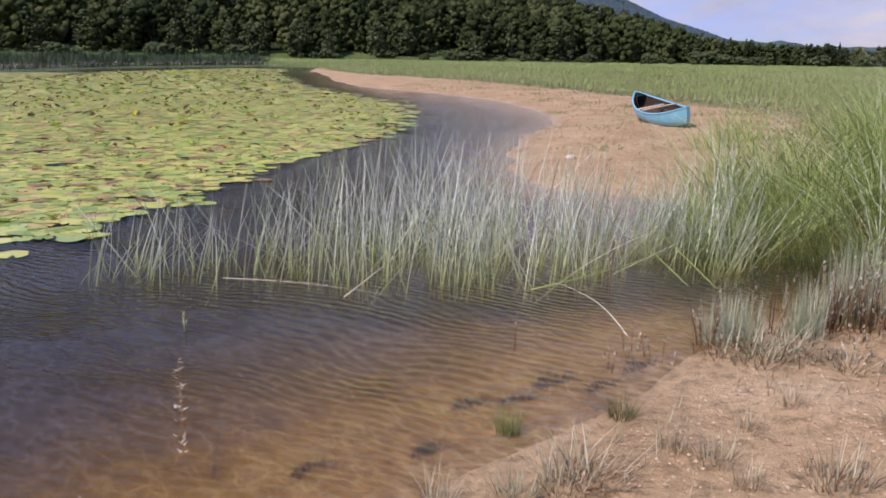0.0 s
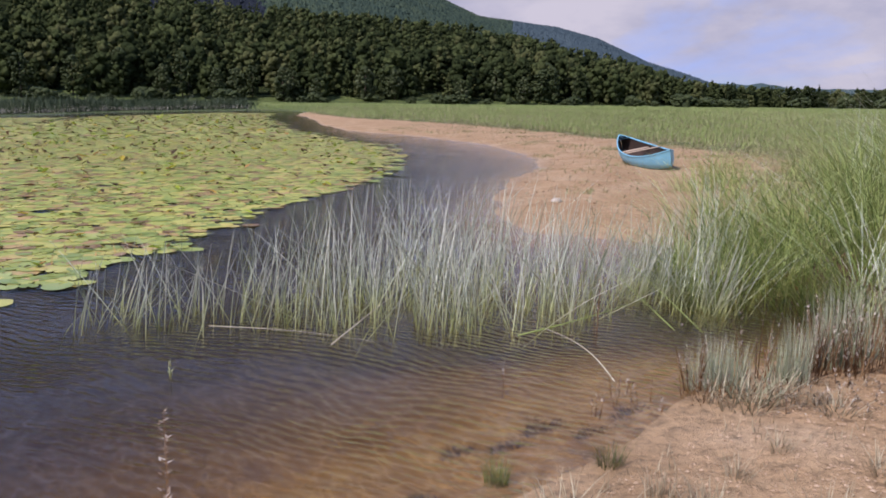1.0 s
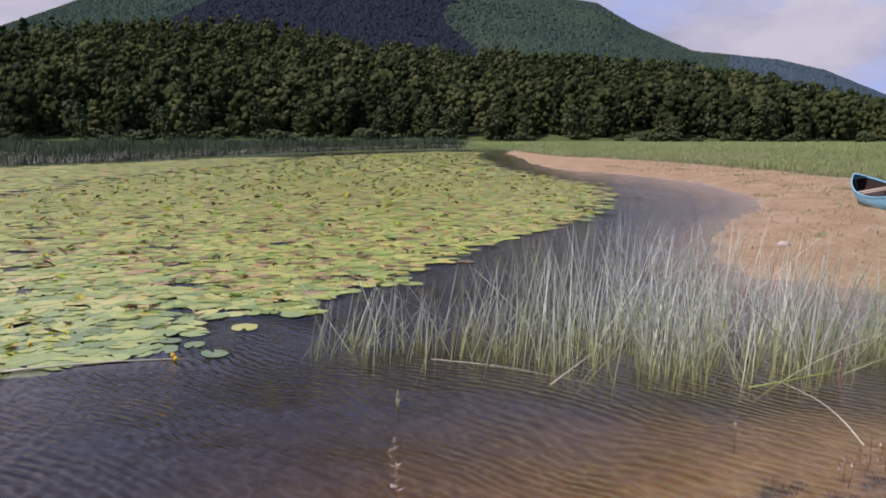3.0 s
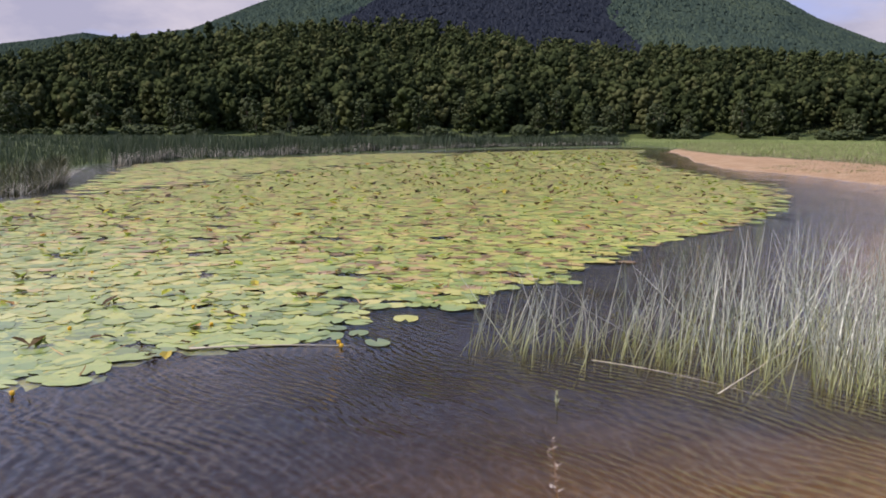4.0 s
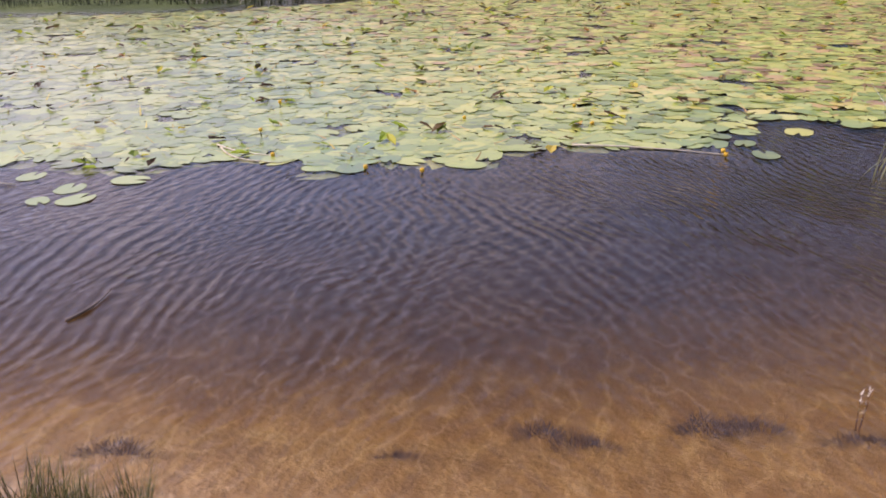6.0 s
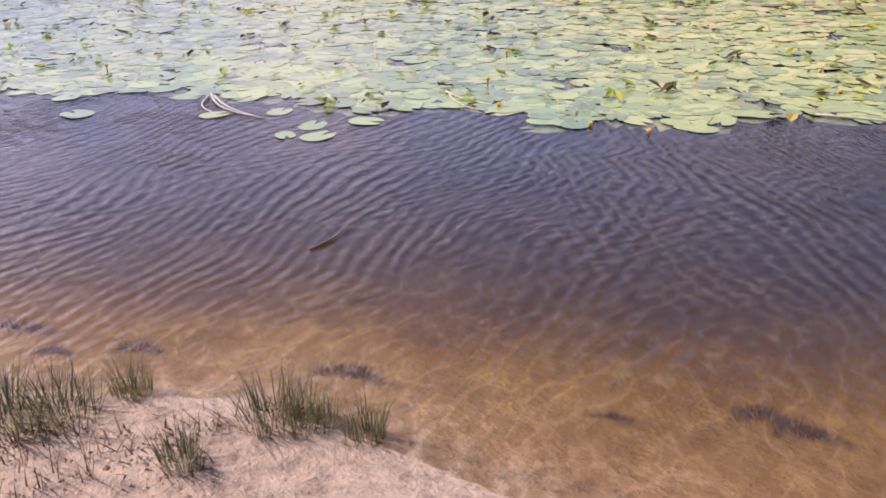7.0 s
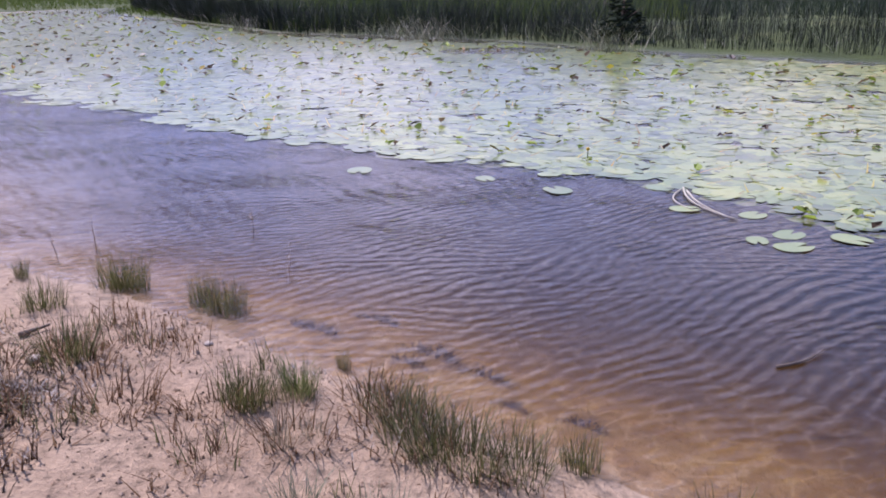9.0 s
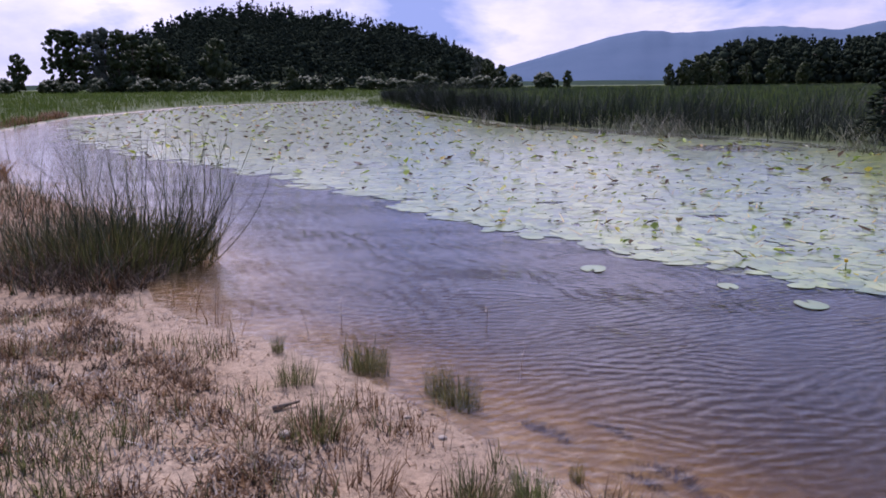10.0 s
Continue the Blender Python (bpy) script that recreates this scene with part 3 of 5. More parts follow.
gx, gy = np.r_[gx, CENTRE[0]], np.r_[gy, CENTRE[1]]
gz = ground_z(gx, gy)
fan = [[NR * NA, int(nxt[0, i]), int(idx[0, i])] for i in range(NA)]
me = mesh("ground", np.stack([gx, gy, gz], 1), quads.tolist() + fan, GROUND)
cover_attr = me.attributes.new("cover", "FLOAT", "POINT")
cover_attr.data.foreach_set("value", cover_of(gx, gy).astype(np.float32))
mud_attr = me.attributes.new("mud", "FLOAT", "POINT")
mud_attr.data.foreach_set("value", np.clip(0.15 + signed(gx, gy, MUD) * 1.3, 0, 1).astype(np.float32))
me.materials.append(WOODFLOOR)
me.materials.append(FARWOODS)
me.materials.append(SPRUCE)
me.materials.append(SHADED_SLOPE)
me.materials.append(HAZEWOODS)
mid = quads[:, 0]
qr, qaz = np.hypot(gx[mid], gy[mid]), np.degrees(np.arctan2(gx[mid], gy[mid]))
foot_q = np.interp(qaz, HZ[:, 0], HZ[:, 1])
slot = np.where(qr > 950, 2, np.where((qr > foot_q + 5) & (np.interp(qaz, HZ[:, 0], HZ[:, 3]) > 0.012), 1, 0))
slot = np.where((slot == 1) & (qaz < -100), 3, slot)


def cloud_shaded(b, r):
    """The stretch of the mountain whose colour is darkened for a cloud's shade."""
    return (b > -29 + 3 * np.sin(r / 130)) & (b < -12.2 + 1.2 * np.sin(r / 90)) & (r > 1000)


slot = np.where(cloud_shaded(qaz, qr), 4, np.where((qr > 950) & (qaz > 5.5), 5, slot))
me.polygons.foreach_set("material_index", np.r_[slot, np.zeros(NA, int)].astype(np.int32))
smooth(me)
tagged(new("ground", me), "bare reddish sand bank running into marsh meadow and hills", "ground", kind="structure")

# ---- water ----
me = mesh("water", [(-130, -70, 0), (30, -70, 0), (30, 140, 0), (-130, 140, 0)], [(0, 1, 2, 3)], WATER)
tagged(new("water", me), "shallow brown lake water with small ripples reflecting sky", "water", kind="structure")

for depth, share in ((0.035, 0.75), (0.15, 0.55)):
    ma, mr = 300, 130
    mrad = np.geomspace(0.8, 118, mr)
    mang = np.linspace(0, 2 * np.pi, ma, endpoint=False)
    mx = (CENTRE[0] + mrad[:, None] * np.sin(mang)).ravel()
    my = (CENTRE[1] + mrad[:, None] * np.cos(mang)).ravel()
    mi = np.arange(mr * ma).reshape(mr, ma)
    mn = np.roll(mi, -1, 1)
    mq = np.stack([mi[:-1], mn[:-1], mn[1:], mi[1:]], -1).reshape(-1, 4)
    clear_below = -ground_z(mx, my) - depth
    mq = mq[(clear_below[mq] > -0.03).any(1)]
    me = mesh("water_murk", np.stack([mx, my, np.full(len(mx), -depth)], 1), mq, MURK)
    me.attributes.new("column", "FLOAT", "POINT").data.foreach_set("value", (1 - np.exp(-np.maximum(clear_below, 0) / share)).astype(np.float32))
    tagged(new("water_murk", me), "brown silt hanging in the lake water", "water", kind="structure")

# ---- far range, a plain backdrop with the distance haze painted in blue ----
RANGE = [(-112, 0.015), (-109, 0.018), (-106.5, 0.021), (-103.4, 0.036), (-101.5, 0.045), (-99.7, 0.054), (-97.8, 0.0595), (-96.8, 0.060), (-95.3, 0.0565), (-93, 0.058), (-91.2, 0.061), (-89, 0.0605), (-87, 0.057), (-85.6, 0.0545), (-83.5, 0.062), (-80, 0.066), (-72, 0.06), (-62, 0.07), (-57, 0.074), (-53, 0.088)]
EAST_RANGE = [(6, 0.020), (14, 0.022), (18, 0.023), (19.6, 0.0234), (21, 0.0215), (21.8, 0.0238), (23.8, 0.0172), (26, 0.0175), (30, 0.0163), (37, 0.015), (48, 0.013)]


def far_range(line, mat, label):
    L = np.array(line)
    az = np.linspace(L[0, 0], L[-1, 0], 240)
    tops = np.interp(az, L[:, 0], L[:, 1]) + 0.0006 * ripple2(az * 2.3, az * 1.1)
    rv = []
    for j, (dist, share) in enumerate(((3000, -0.02), (3300, 0.35), (3600, 0.68), (3900, 0.9), (4200, 1.0), (4500, 0.6))):
        for b, h in zip(az, tops):
            wob = 1 + (0.10 * ripple2(b * 0.9 + j, b * 0.5) if 0 < j < 4 else 0)
            rv.append((dist * math.sin(radians(b)), dist * math.cos(radians(b)), dist * h * share * wob + 1.5))
    n = len(az)
    rf = [(j * n + i, j * n + i + 1, (j + 1) * n + i + 1, (j + 1) * n + i) for j in range(5) for i in range(n - 1)]
    tagged(new("backdrop", smooth(mesh("backdrop", rv, rf, mat))), label, "mountains", kind="structure")


far_range(RANGE, HAZY, "wooded mountain range on the far horizon, haze painted in blue")
far_range(EAST_RANGE, HAZY_LOW, "low wooded hills behind the meadow, haze painted in")


# ---- plants: blades, stems, pads ----
def blades(base, height, width, lean, bend, turn, seg=4, droop=0.0):
    """Flat tapering blades that lean and bend towards their turn. All arguments are arrays over the blades."""
    n = len(base)
    t = np.linspace(0, 1, seg + 1)
    ux, uy = np.cos(turn), np.sin(turn)
    side = np.stack([-uy, ux], 1)
    V = np.empty((n, seg * 2 + 1, 3))
    for i, s in enumerate(t):
        out = (lean * s + bend * s * s) * height
        up = height * (s - droop * s * s)
        c = np.stack([base[:, 0] + ux * out, base[:, 1] + uy * out, base[:, 2] + up], 1)
        if i < seg:
            w = (width * (1 - 0.75 * s) * 0.5)[:, None]
            V[:, 2 * i, :] = c + np.c_[side * w, np.zeros(n)]
            V[:, 2 * i + 1, :] = c - np.c_[side * w, np.zeros(n)]
        else:
            V[:, 2 * seg, :] = c
    F = []
    one = [(2 * i, 2 * i + 1, 2 * i + 3, 2 * i + 2) for i in range(seg - 1)] + [(2 * seg - 2, 2 * seg - 1, 2 * seg)]
    k = seg * 2 + 1
    for b in range(n):
        o = b * k
        F += [tuple(o + q for q in f) for f in one]
    return V.reshape(-1, 3), F


def stems(base, height, width, lean, bend, turn, seg=4):
    """Round thin stems, three-sided, tapering to a point."""
    n = len(base)
    t = np.linspace(0, 1, seg + 1)
    ux, uy = np.cos(turn), np.sin(turn)
    k = seg * 3 + 1
    V = np.empty((n, k, 3))
    for i, s in enumerate(t):
        out = (lean * s + bend * s ** 2.2) * height
        c = np.stack([base[:, 0] + ux * out, base[:, 1] + uy * out, base[:, 2] + height * (s - 0.3 * np.abs(bend) * s * s)], 1)
        if i < seg:
            for q in range(3):
                a = 2.094 * q + turn
                r = width * 0.5 * (1 - 0.7 * s)
                V[:, 3 * i + q, :] = c + np.stack([np.cos(a) * r, np.sin(a) * r, 0 * r], 1)
        else:
            V[:, 3 * seg, :] = c
    one = []
    for i in range(seg - 1):
        for q in range(3):
            one.append((3 * i + q, 3 * i + (q + 1) % 3, 3 * i + 3 + (q + 1) % 3, 3 * i + 3 + q))
    one += [(3 * seg - 3 + q, 3 * seg - 3 + (q + 1) % 3, 3 * seg) for q in range(3)]
    F = []
    for b in range(n):
        o = b * k
        F += [tuple(o + q for q in f) for f in one]
    return V.reshape(-1, 3), F


def joined(chunks):
    vs, fs, o = [], [], 0
    for v, f in chunks:
        vs.append(np.asarray(v))
        fs += [tuple(q + o for q in face) for face in f]
        o += len(v)
    return np.concatenate(vs), fs


def inside(poly, n, need=None):
    """n random places inside a closed line, thinned by need(x, y) from 0 to 1."""
    p = np.array(poly)
    lo, hi = p.min(0), p.max(0)
    out = np.empty((0, 2))
    while len(out) < n:
        q = rng.uniform(lo, hi, (n * 3, 2))
        keep = signed(q[:, 0], q[:, 1], poly) > 0
        if need is not None:
            keep &= rng.random(len(q)) < need(q[:, 0], q[:, 1])
        out = np.concatenate([out, q[keep]])
    return out[:n]


def on_ground(p, sink=0.02):
    return np.c_[p, ground_z(p[:, 0], p[:, 1]) - sink]


def pad_shape(seed, corners=13):
    """A rounded heart-shaped floating leaf of radius 1 with a notch and a wavy rim."""
    r = np.random.default_rng(seed)
    a = np.linspace(radians(14), radians(346), corners)
    rad = np.where(np.abs(np.cos(a)) > 0.5, 1.0, 0.9) * (1 + r.uniform(-0.05, 0.05, corners))
    rim = np.c_[rad * np.cos(a), rad * 0.84 * np.sin(a), r.uniform(0.0, 0.035, corners)]
    ring = np.c_[rim[:, :2] * 0.6, 0.02 + r.uniform(-0.01, 0.01, corners)]
    v = np.concatenate([[[0.18, 0, 0.0]], ring, rim])
    f = [(0, 1 + i, 2 + i) for i in range(corners - 1)]
    f += [(1 + i, 1 + corners + i, 2 + corners + i, 2 + i) for i in range(corners - 1)]
    return v, f


def pads_at(p, radius, seg, lift=0.002, tilt=0.005, least=0.0015):
    """Many floating leaves as one body: simple notched discs."""
    n = len(p)
    radius = radius * np.interp(p[:, 1], [3.0, 7.0, 14.0, 16.0], [1.0, 0.88, 0.88, 1.0])
    a = np.linspace(radians(15), radians(345), seg)
    turn = rng.uniform(0, 6.283, n)
    odd = np.where(rng.random(n) < 0.06, 2.5, 1.0) * np.interp(p[:, 1], [2.0, 6.0], [1.0, 2.6])     # ruffled by the wind to the north
    tx, ty = rng.normal(0, tilt, n) * odd, rng.normal(0, tilt, n) * odd
    V = np.empty((n, seg + 1, 3))
    z0 = lift + rng.random(n) * np.interp(p[:, 1], [2.0, 6.0], [0.005, 0.014])
    V[:, 0, 0] = p[:, 0] + 0.15 * radius * np.cos(turn)
    V[:, 0, 1] = p[:, 1] + 0.15 * radius * np.sin(turn)
    V[:, 0, 2] = z0
    for i, q in enumerate(a):
        rr = radius * (1 + rng.uniform(-0.07, 0.07, n))
        lx, ly = rr * math.cos(q), rr * 0.85 * math.sin(q)
        V[:, i + 1, 0] = p[:, 0] + lx * np.cos(turn) - ly * np.sin(turn)
        V[:, i + 1, 1] = p[:, 1] + lx * np.sin(turn) + ly * np.cos(turn)
        V[:, i + 1, 2] = np.maximum(z0 + lx * tx + ly * ty + rng.normal(0, 0.0012, n), least)
    F = []
    for b in range(n):
        o = b * (seg + 1)
        F += [(o, o + 1 + i, o + 2 + i) for i in range(seg - 1)]
    return V.reshape(-1, 3), F


def scatter_pads(poly, per_m2, near, far, need=None):
    """Jittered even places in the ring between two distances from the bank."""
    gap = per_m2 ** -0.5
    P = np.array(poly)
    lo, hi = np.maximum(P.min(0), -far), np.minimum(P.max(0), far)
    xs, ys = np.arange(lo[0], hi[0], gap), np.arange(lo[1], hi[1], gap)
    X, Y = np.meshgrid(xs, ys)
    X = X.ravel() + rng.uniform(-0.5, 0.5, X.size) * gap
    Y = Y.ravel() + rng.uniform(-0.5, 0.5, Y.size) * gap
    r = np.hypot(X, Y)
    s = signed(X, Y, poly) + 0.18 * ripple2(X * 2.2, Y * 2.2) * np.clip(r / 7, 0.6, 4)
    keep = (r >= near) & (r < far) & (s > 0)
    keep &= rng.random(X.size) < np.clip(0.45 + s / (0.05 * r + 0.3), 0, 1)
    if need is not None:
        keep &= rng.random(X.size) < need(X, Y)
    return np.c_[X, Y][keep]


def gaps(x, y):
    return np.clip(1.1 - 0.8 * (ripple2(x * 1.7, y * 1.7, 4.0) > 0.75) - 2.0 * (np.hypot((x + 22.3) / 1.2, (y + 1.0) / 1.6) < 1), 0.04, 1)


near_pads = scatter_pads(LILIES, 74, 0, 15, gaps)
order = np.argsort(np.hypot(near_pads[:, 0] + 4.6, near_pads[:, 1] - 3.2))
single, rest = near_pads[order[:270]], near_pads[order[270:]]
lone = np.array([(-3.07, 5.22), (-3.35, 5.42), (-5.58, 1.06), (-5.45, 1.25), (-5.72, 1.3), (-5.63, 1.66), (-6.35, 0.75), (-6.9, -0.15), (-7.3, -0.75), (-7.6, -1.9), (-3.25, 6.05), (-3.5, 5.25), (-5.9, 1.75), (-6.2, 1.2)])
shapes = []
for i in range(6):
    v, f = pad_shape(i)
    shapes.append(smooth(mesh("lily_pad", v, f, PAD_OWN)))
for i, (x, y) in enumerate(np.concatenate([lone, single])):
    ob = new("lily_pad", shapes[int(rng.integers(6))])
    s = rng.uniform(0.09, 0.155)
    ob.matrix_world = pose(x, y, 0.002 + rng.random() * 0.004, rng.normal(0, 0.35), rng.normal(0, 0.35), rng.uniform(0, 360)) @ Matrix.Diagonal((s, s, s * 0.5, 1))
    tagged(ob, "rounded green water lily leaf floating on the lake", "lily pad", "lily pads at the edge of the field")
mid_pads = scatter_pads(LILIES, 62, 15, 34, gaps)
far_pads = scatter_pads(LILIES, 15, 34, 110)
beyond = scatter_pads(LILIES_BEYOND, 13, 15, 80)
def drowned(x, y):
    return np.interp(y, [2.5, 5.5], [1.0, 0.28])


sunk = [scatter_pads(LILIES, d, lo, hi, drowned) for d, lo, hi in ((34, 0, 15), (22, 15, 34))]
v, f = joined([pads_at(q, rng.uniform(0.12, 0.2, len(q)), 6, -0.022, 0.004, -0.03) for q in sunk])
tagged(new("drowned_lily_pads", mesh("drowned_lily_pads", v, f, PAD)), "lily leaves lying just under the water film", "lily pads", kind="stuff")
chunks = [pads_at(rest, rng.uniform(0.09, 0.16, len(rest)), 10), pads_at(mid_pads, rng.uniform(0.10, 0.155, len(mid_pads)), 7), pads_at(far_pads, rng.uniform(0.20, 0.30, len(far_pads)), 6, tilt=0.010), pads_at(beyond, rng.uniform(0.2, 0.3, len(beyond)), 7)]
v, f = joined(chunks)
tagged(new("lily_pad_field", smooth(mesh("lily_pad_field", v, f, PAD))), "dense field of green and yellowing water lily leaves", "lily pads", kind="stuff")


def curled(p, size):
    """Leaves that stand out of the water, folded along the middle."""
    n = len(p)
    turn, tip = rng.uniform(0, 6.283, n), 0.05 + 1.0 * rng.random(n) ** 1.8
    cx, sx = np.cos(turn), np.sin(turn)
    loc = np.array([(-0.9, 0, 0.0), (-0.2, 0.42, 0.28), (0.55, 0.3, 0.3), (1.0, 0, 0.12), (0.55, -0.3, 0.3), (-0.2, -0.42, 0.28), (0.1, 0, 0.02)])
    V = np.empty((n, 7, 3))
    for i, (a, b, c) in enumerate(loc):
        a2 = (a + rng.normal(0, 0.22, n)) * size
        b2 = (b * 1.25 + rng.normal(0, 0.16, n)) * size
        V[:, i, 0] = p[:, 0] + a2 * cx - b2 * sx
        V[:, i, 1] = p[:, 1] + a2 * sx + b2 * cx
        V[:, i, 2] = 0.015 + np.maximum(c * size + (a2 + 0.9 * size) * tip * 0.5, 0)
    one = [(0, 6, 1), (1, 6, 2), (2, 6, 3), (3, 6, 4), (4, 6, 5), (5, 6, 0)]
    F = [tuple(7 * b + q for q in t) for b in range(n) for t in one]
    return V.reshape(-1, 3), F


def nests(hubs, most, spread):
    """Places gathered round the given ones, one to most at each."""
    own = np.repeat(np.arange(len(hubs)), rng.integers(1, most + 1, len(hubs)))
    return hubs[own] + rng.normal(0, 1, (len(own), 2)) * spread * rng.uniform(0.3, 1.2, len(hubs))[own, None]


cl = [nests(scatter_pads(LILIES, d, lo, hi), most, w) for d, lo, hi, most, w in ((2.0, 0, 15, 6, 0.10), (1.1, 15, 34, 5, 0.13), (0.6, 34, 80, 1, 0.1))]
v, f = joined([curled(q, a + (b - a) * rng.random(len(q)) ** 1.6) for q, a, b in zip(cl, (0.02, 0.035, 0.10), (0.08, 0.12, 0.2))])
tagged(new("curled_lily_leaves", mesh("curled_lily_leaves", v, f, CURL)), "curled green, yellow and withered lily leaves above the water", "lily leaves", kind="stuff")

# loose strips of leaf and stalk lying on the pads
p = np.concatenate([scatter_pads(LILIES, d, lo, hi) for d, lo, hi in ((9.0, 0, 15), (5.0, 15, 34))])
n = len(p)
v, f = blades(np.c_[p, np.full(n, 0.016)], rng.uniform(0.01, 0.06, n), rng.uniform(0.008, 0.022, n), rng.uniform(3.0, 7.0, n), rng.normal(0, 1.5, n), rng.uniform(0, 6.283, n), 3)
tagged(new("leaf_litter", mesh("leaf_litter", v, f, LITTER)), "strips of withered leaf and stalk on lily pads", "leaf litter", kind="stuff")


# ---- bulrush stand in the shallow water ----
def rush_place(n):
    u = rng.random(n)
    x = -2.4 + 4.75 * u + rng.normal(0, 0.06, n)
    deep = np.interp(x, [-2.4, -1.2, 0.0, 1.2, 2.2], [0.5, 1.3, 2.5, 1.6, 1.0])
    y = np.interp(x, [-2.4, -1.5, 0.4, 1.2, 1.8, 2.4], [5.2, 5.35, 5.22, 5.75, 5.85, 6.0]) + 0.14 * np.sin(x * 5) + 0.06 * np.sin(x * 17) + deep * rng.random(n) ** 1.25
    keep = (ripple2(x * 3.2, y * 3.2, 9.0) > 0.05) | (rng.random(n) < 0.2)
    keep &= rng.random(n) < np.interp(x, [-2.5, -1.3, -0.6, 1.0, 2.3], [0.22, 0.42, 1.0, 1.0, 0.75])
    x, y = x[keep], y[keep]
    m = len(x)
    tall = np.interp(x, [-2.4, -1.6, -0.6, 0.3, 1.2, 2.2], [0.52, 0.70, 0.92, 0.98, 0.78, 0.70]) * rng.uniform(0.40, 1.15, m)
    # neighbours lean alike, by tussock; some stems are beaten down
    sway_x = np.interp(x, [-2.4, -1.0, 0.4, 1.4, 2.2], [0.20, 0.08, 0.0, 0.12, 0.08]) + 0.20 * ripple2(x * 4.6, y * 4.6, 2.0)
    sway_y = 0.16 * ripple2(x * 2.2, y * 2.2, 5.0)
    turn = rng.uniform(0, 6.283, m)
    amount = np.abs(rng.normal(0, 0.24, m)) + (rng.random(m) < 0.15) * rng.uniform(0.3, 1.3, m)
    return x, y, tall, np.cos(turn) * amount + sway_x, np.sin(turn) * amount + sway_y


stand = thing("bulrush_stand", (0, 6.2, 0), "grey-green bulrush stems standing in the shallow lake", "bulrush")
kinds = []
for i in range(14):
    one = np.array([1.0])
    v, f = stems(np.zeros((1, 3)), one, one * 0.0102, one * 0.0, one * (0.01 + 0.022 * i), one * 0.0, 6)
    kinds.append(smooth(mesh("stem", v, f, RUSH_OWN)))
x, y, tall, dx, dy = rush_place(680)
near_first = np.argsort(y)
for i in near_first[:280]:
    ob = new("stem", kinds[int(rng.integers(14))])
    ob.parent = stand
    tip = Vector((dx[i], dy[i], 1.0)).normalized()
    h = tall[i] + 0.12
    ob.matrix_basis = Matrix.Translation((x[i], y[i] - 6.2, -0.12)) @ tip.to_track_quat("Z", "X").to_matrix().to_4x4() @ pose(0, 0, 0, 0, 0, rng.uniform(0, 360)) @ Matrix.Diagonal((0.5 + 0.5 * h, 0.5 + 0.5 * h, h, 1))
x2, y2, tall2, dx2, dy2 = rush_place(1500)
rest_i = near_first[280:]
x, y, tall, dx, dy = (np.r_[a[rest_i], b] for a, b in ((x, x2), (y, y2), (tall, tall2), (dx, dx2), (dy, dy2)))
n = len(x)
v, f = stems(np.c_[x, y - 6.2, np.full(n, -0.12)], tall + 0.12, rng.uniform(0.006, 0.011, n), np.hypot(dx, dy), rng.uniform(0, 0.16, n), np.arctan2(dy, dx), 5)
ob = new("back_growth", mesh("back_growth", v, f, RUSH))
ob.parent = stand
tagged(ob, kind="stuff")

# ---- tall sedge on the bank ----
SEDGE_BED = [(2.0, 6.25), (2.4, 6.35), (2.85, 6.25), (3.4, 6.15), (3.9, 5.5), (4.9, 4.7), (8.5, 6.5), (9.5, 12), (6.5, 12.5), (4.4, 9.3), (3.3, 8.6), (2.6, 8.7), (2.1, 7.4)]


def sedge(name, bed, n, lo, hi, width, mat, label, flop=0.35, droop=0.30):
    """Arching blades in tussocks; those at the water's edge hang over it."""
    hub = inside(bed, max(n // 45, 1))
    own = rng.integers(0, len(hub), n)
    p = hub[own] + rng.normal(0, 0.11, (n, 2))
    front = np.clip(1 - np.hypot(p[:, 0] - 2.9, p[:, 1] - 6.2) / 1.4, 0, 1)
    tilt = rng.uniform(0, 6.283, len(hub))[own]
    turn = np.where(rng.random(n) < flop + 0.4 * front, rng.normal(radians(205), 0.5, n), tilt + rng.normal(0, 1.1, n))
    tall = rng.uniform(lo, hi, n) * np.interp(p[:, 0], [2, 3.0, 4.2, 6], [0.6, 0.86, 1.1, 1.15]) * rng.uniform(0.8, 1.15, len(hub))[own]
    v, f = blades(on_ground(p), tall, rng.uniform(0.6, 1.25, n) * width, rng.uniform(0.03, 0.55, n) + 0.4 * front, rng.uniform(0.0, 1.1, n) + 0.5 * front, turn, 5, droop)
    tagged(new(name, mesh(name, v, f, mat)), label, "sedge", kind="stuff")


sedge("tall_sedge", SEDGE_BED, 9500, 0.85, 1.65, 0.009, SEDGE, "tall fresh green sedge leaning over the lake bank")
sedge("grey_sedge", SEDGE_BED, 900, 1.1, 1.9, 0.006, RUSH, "thin grey-green stalks standing above the sedge", 0.1, 0.16)
sedge("thin_sedge", [(3.2, 9.0), (3.0, 10.5), (4.6, 14.5), (7.5, 17.5), (9.5, 15), (9.5, 12), (6.5, 12.2), (4.4, 9.3)], 1500, 0.4, 1.0, 0.008, SEDGE, "thin green grass growing out of the beach sand")
sedge("dry_sedge", SEDGE_BED, 800, 0.5, 1.1, 0.008, STRAW, "withered straw blades among the green sedge", 0.3, 0.4)

# ---- meadow grass, thinner towards the far edge of sight ----


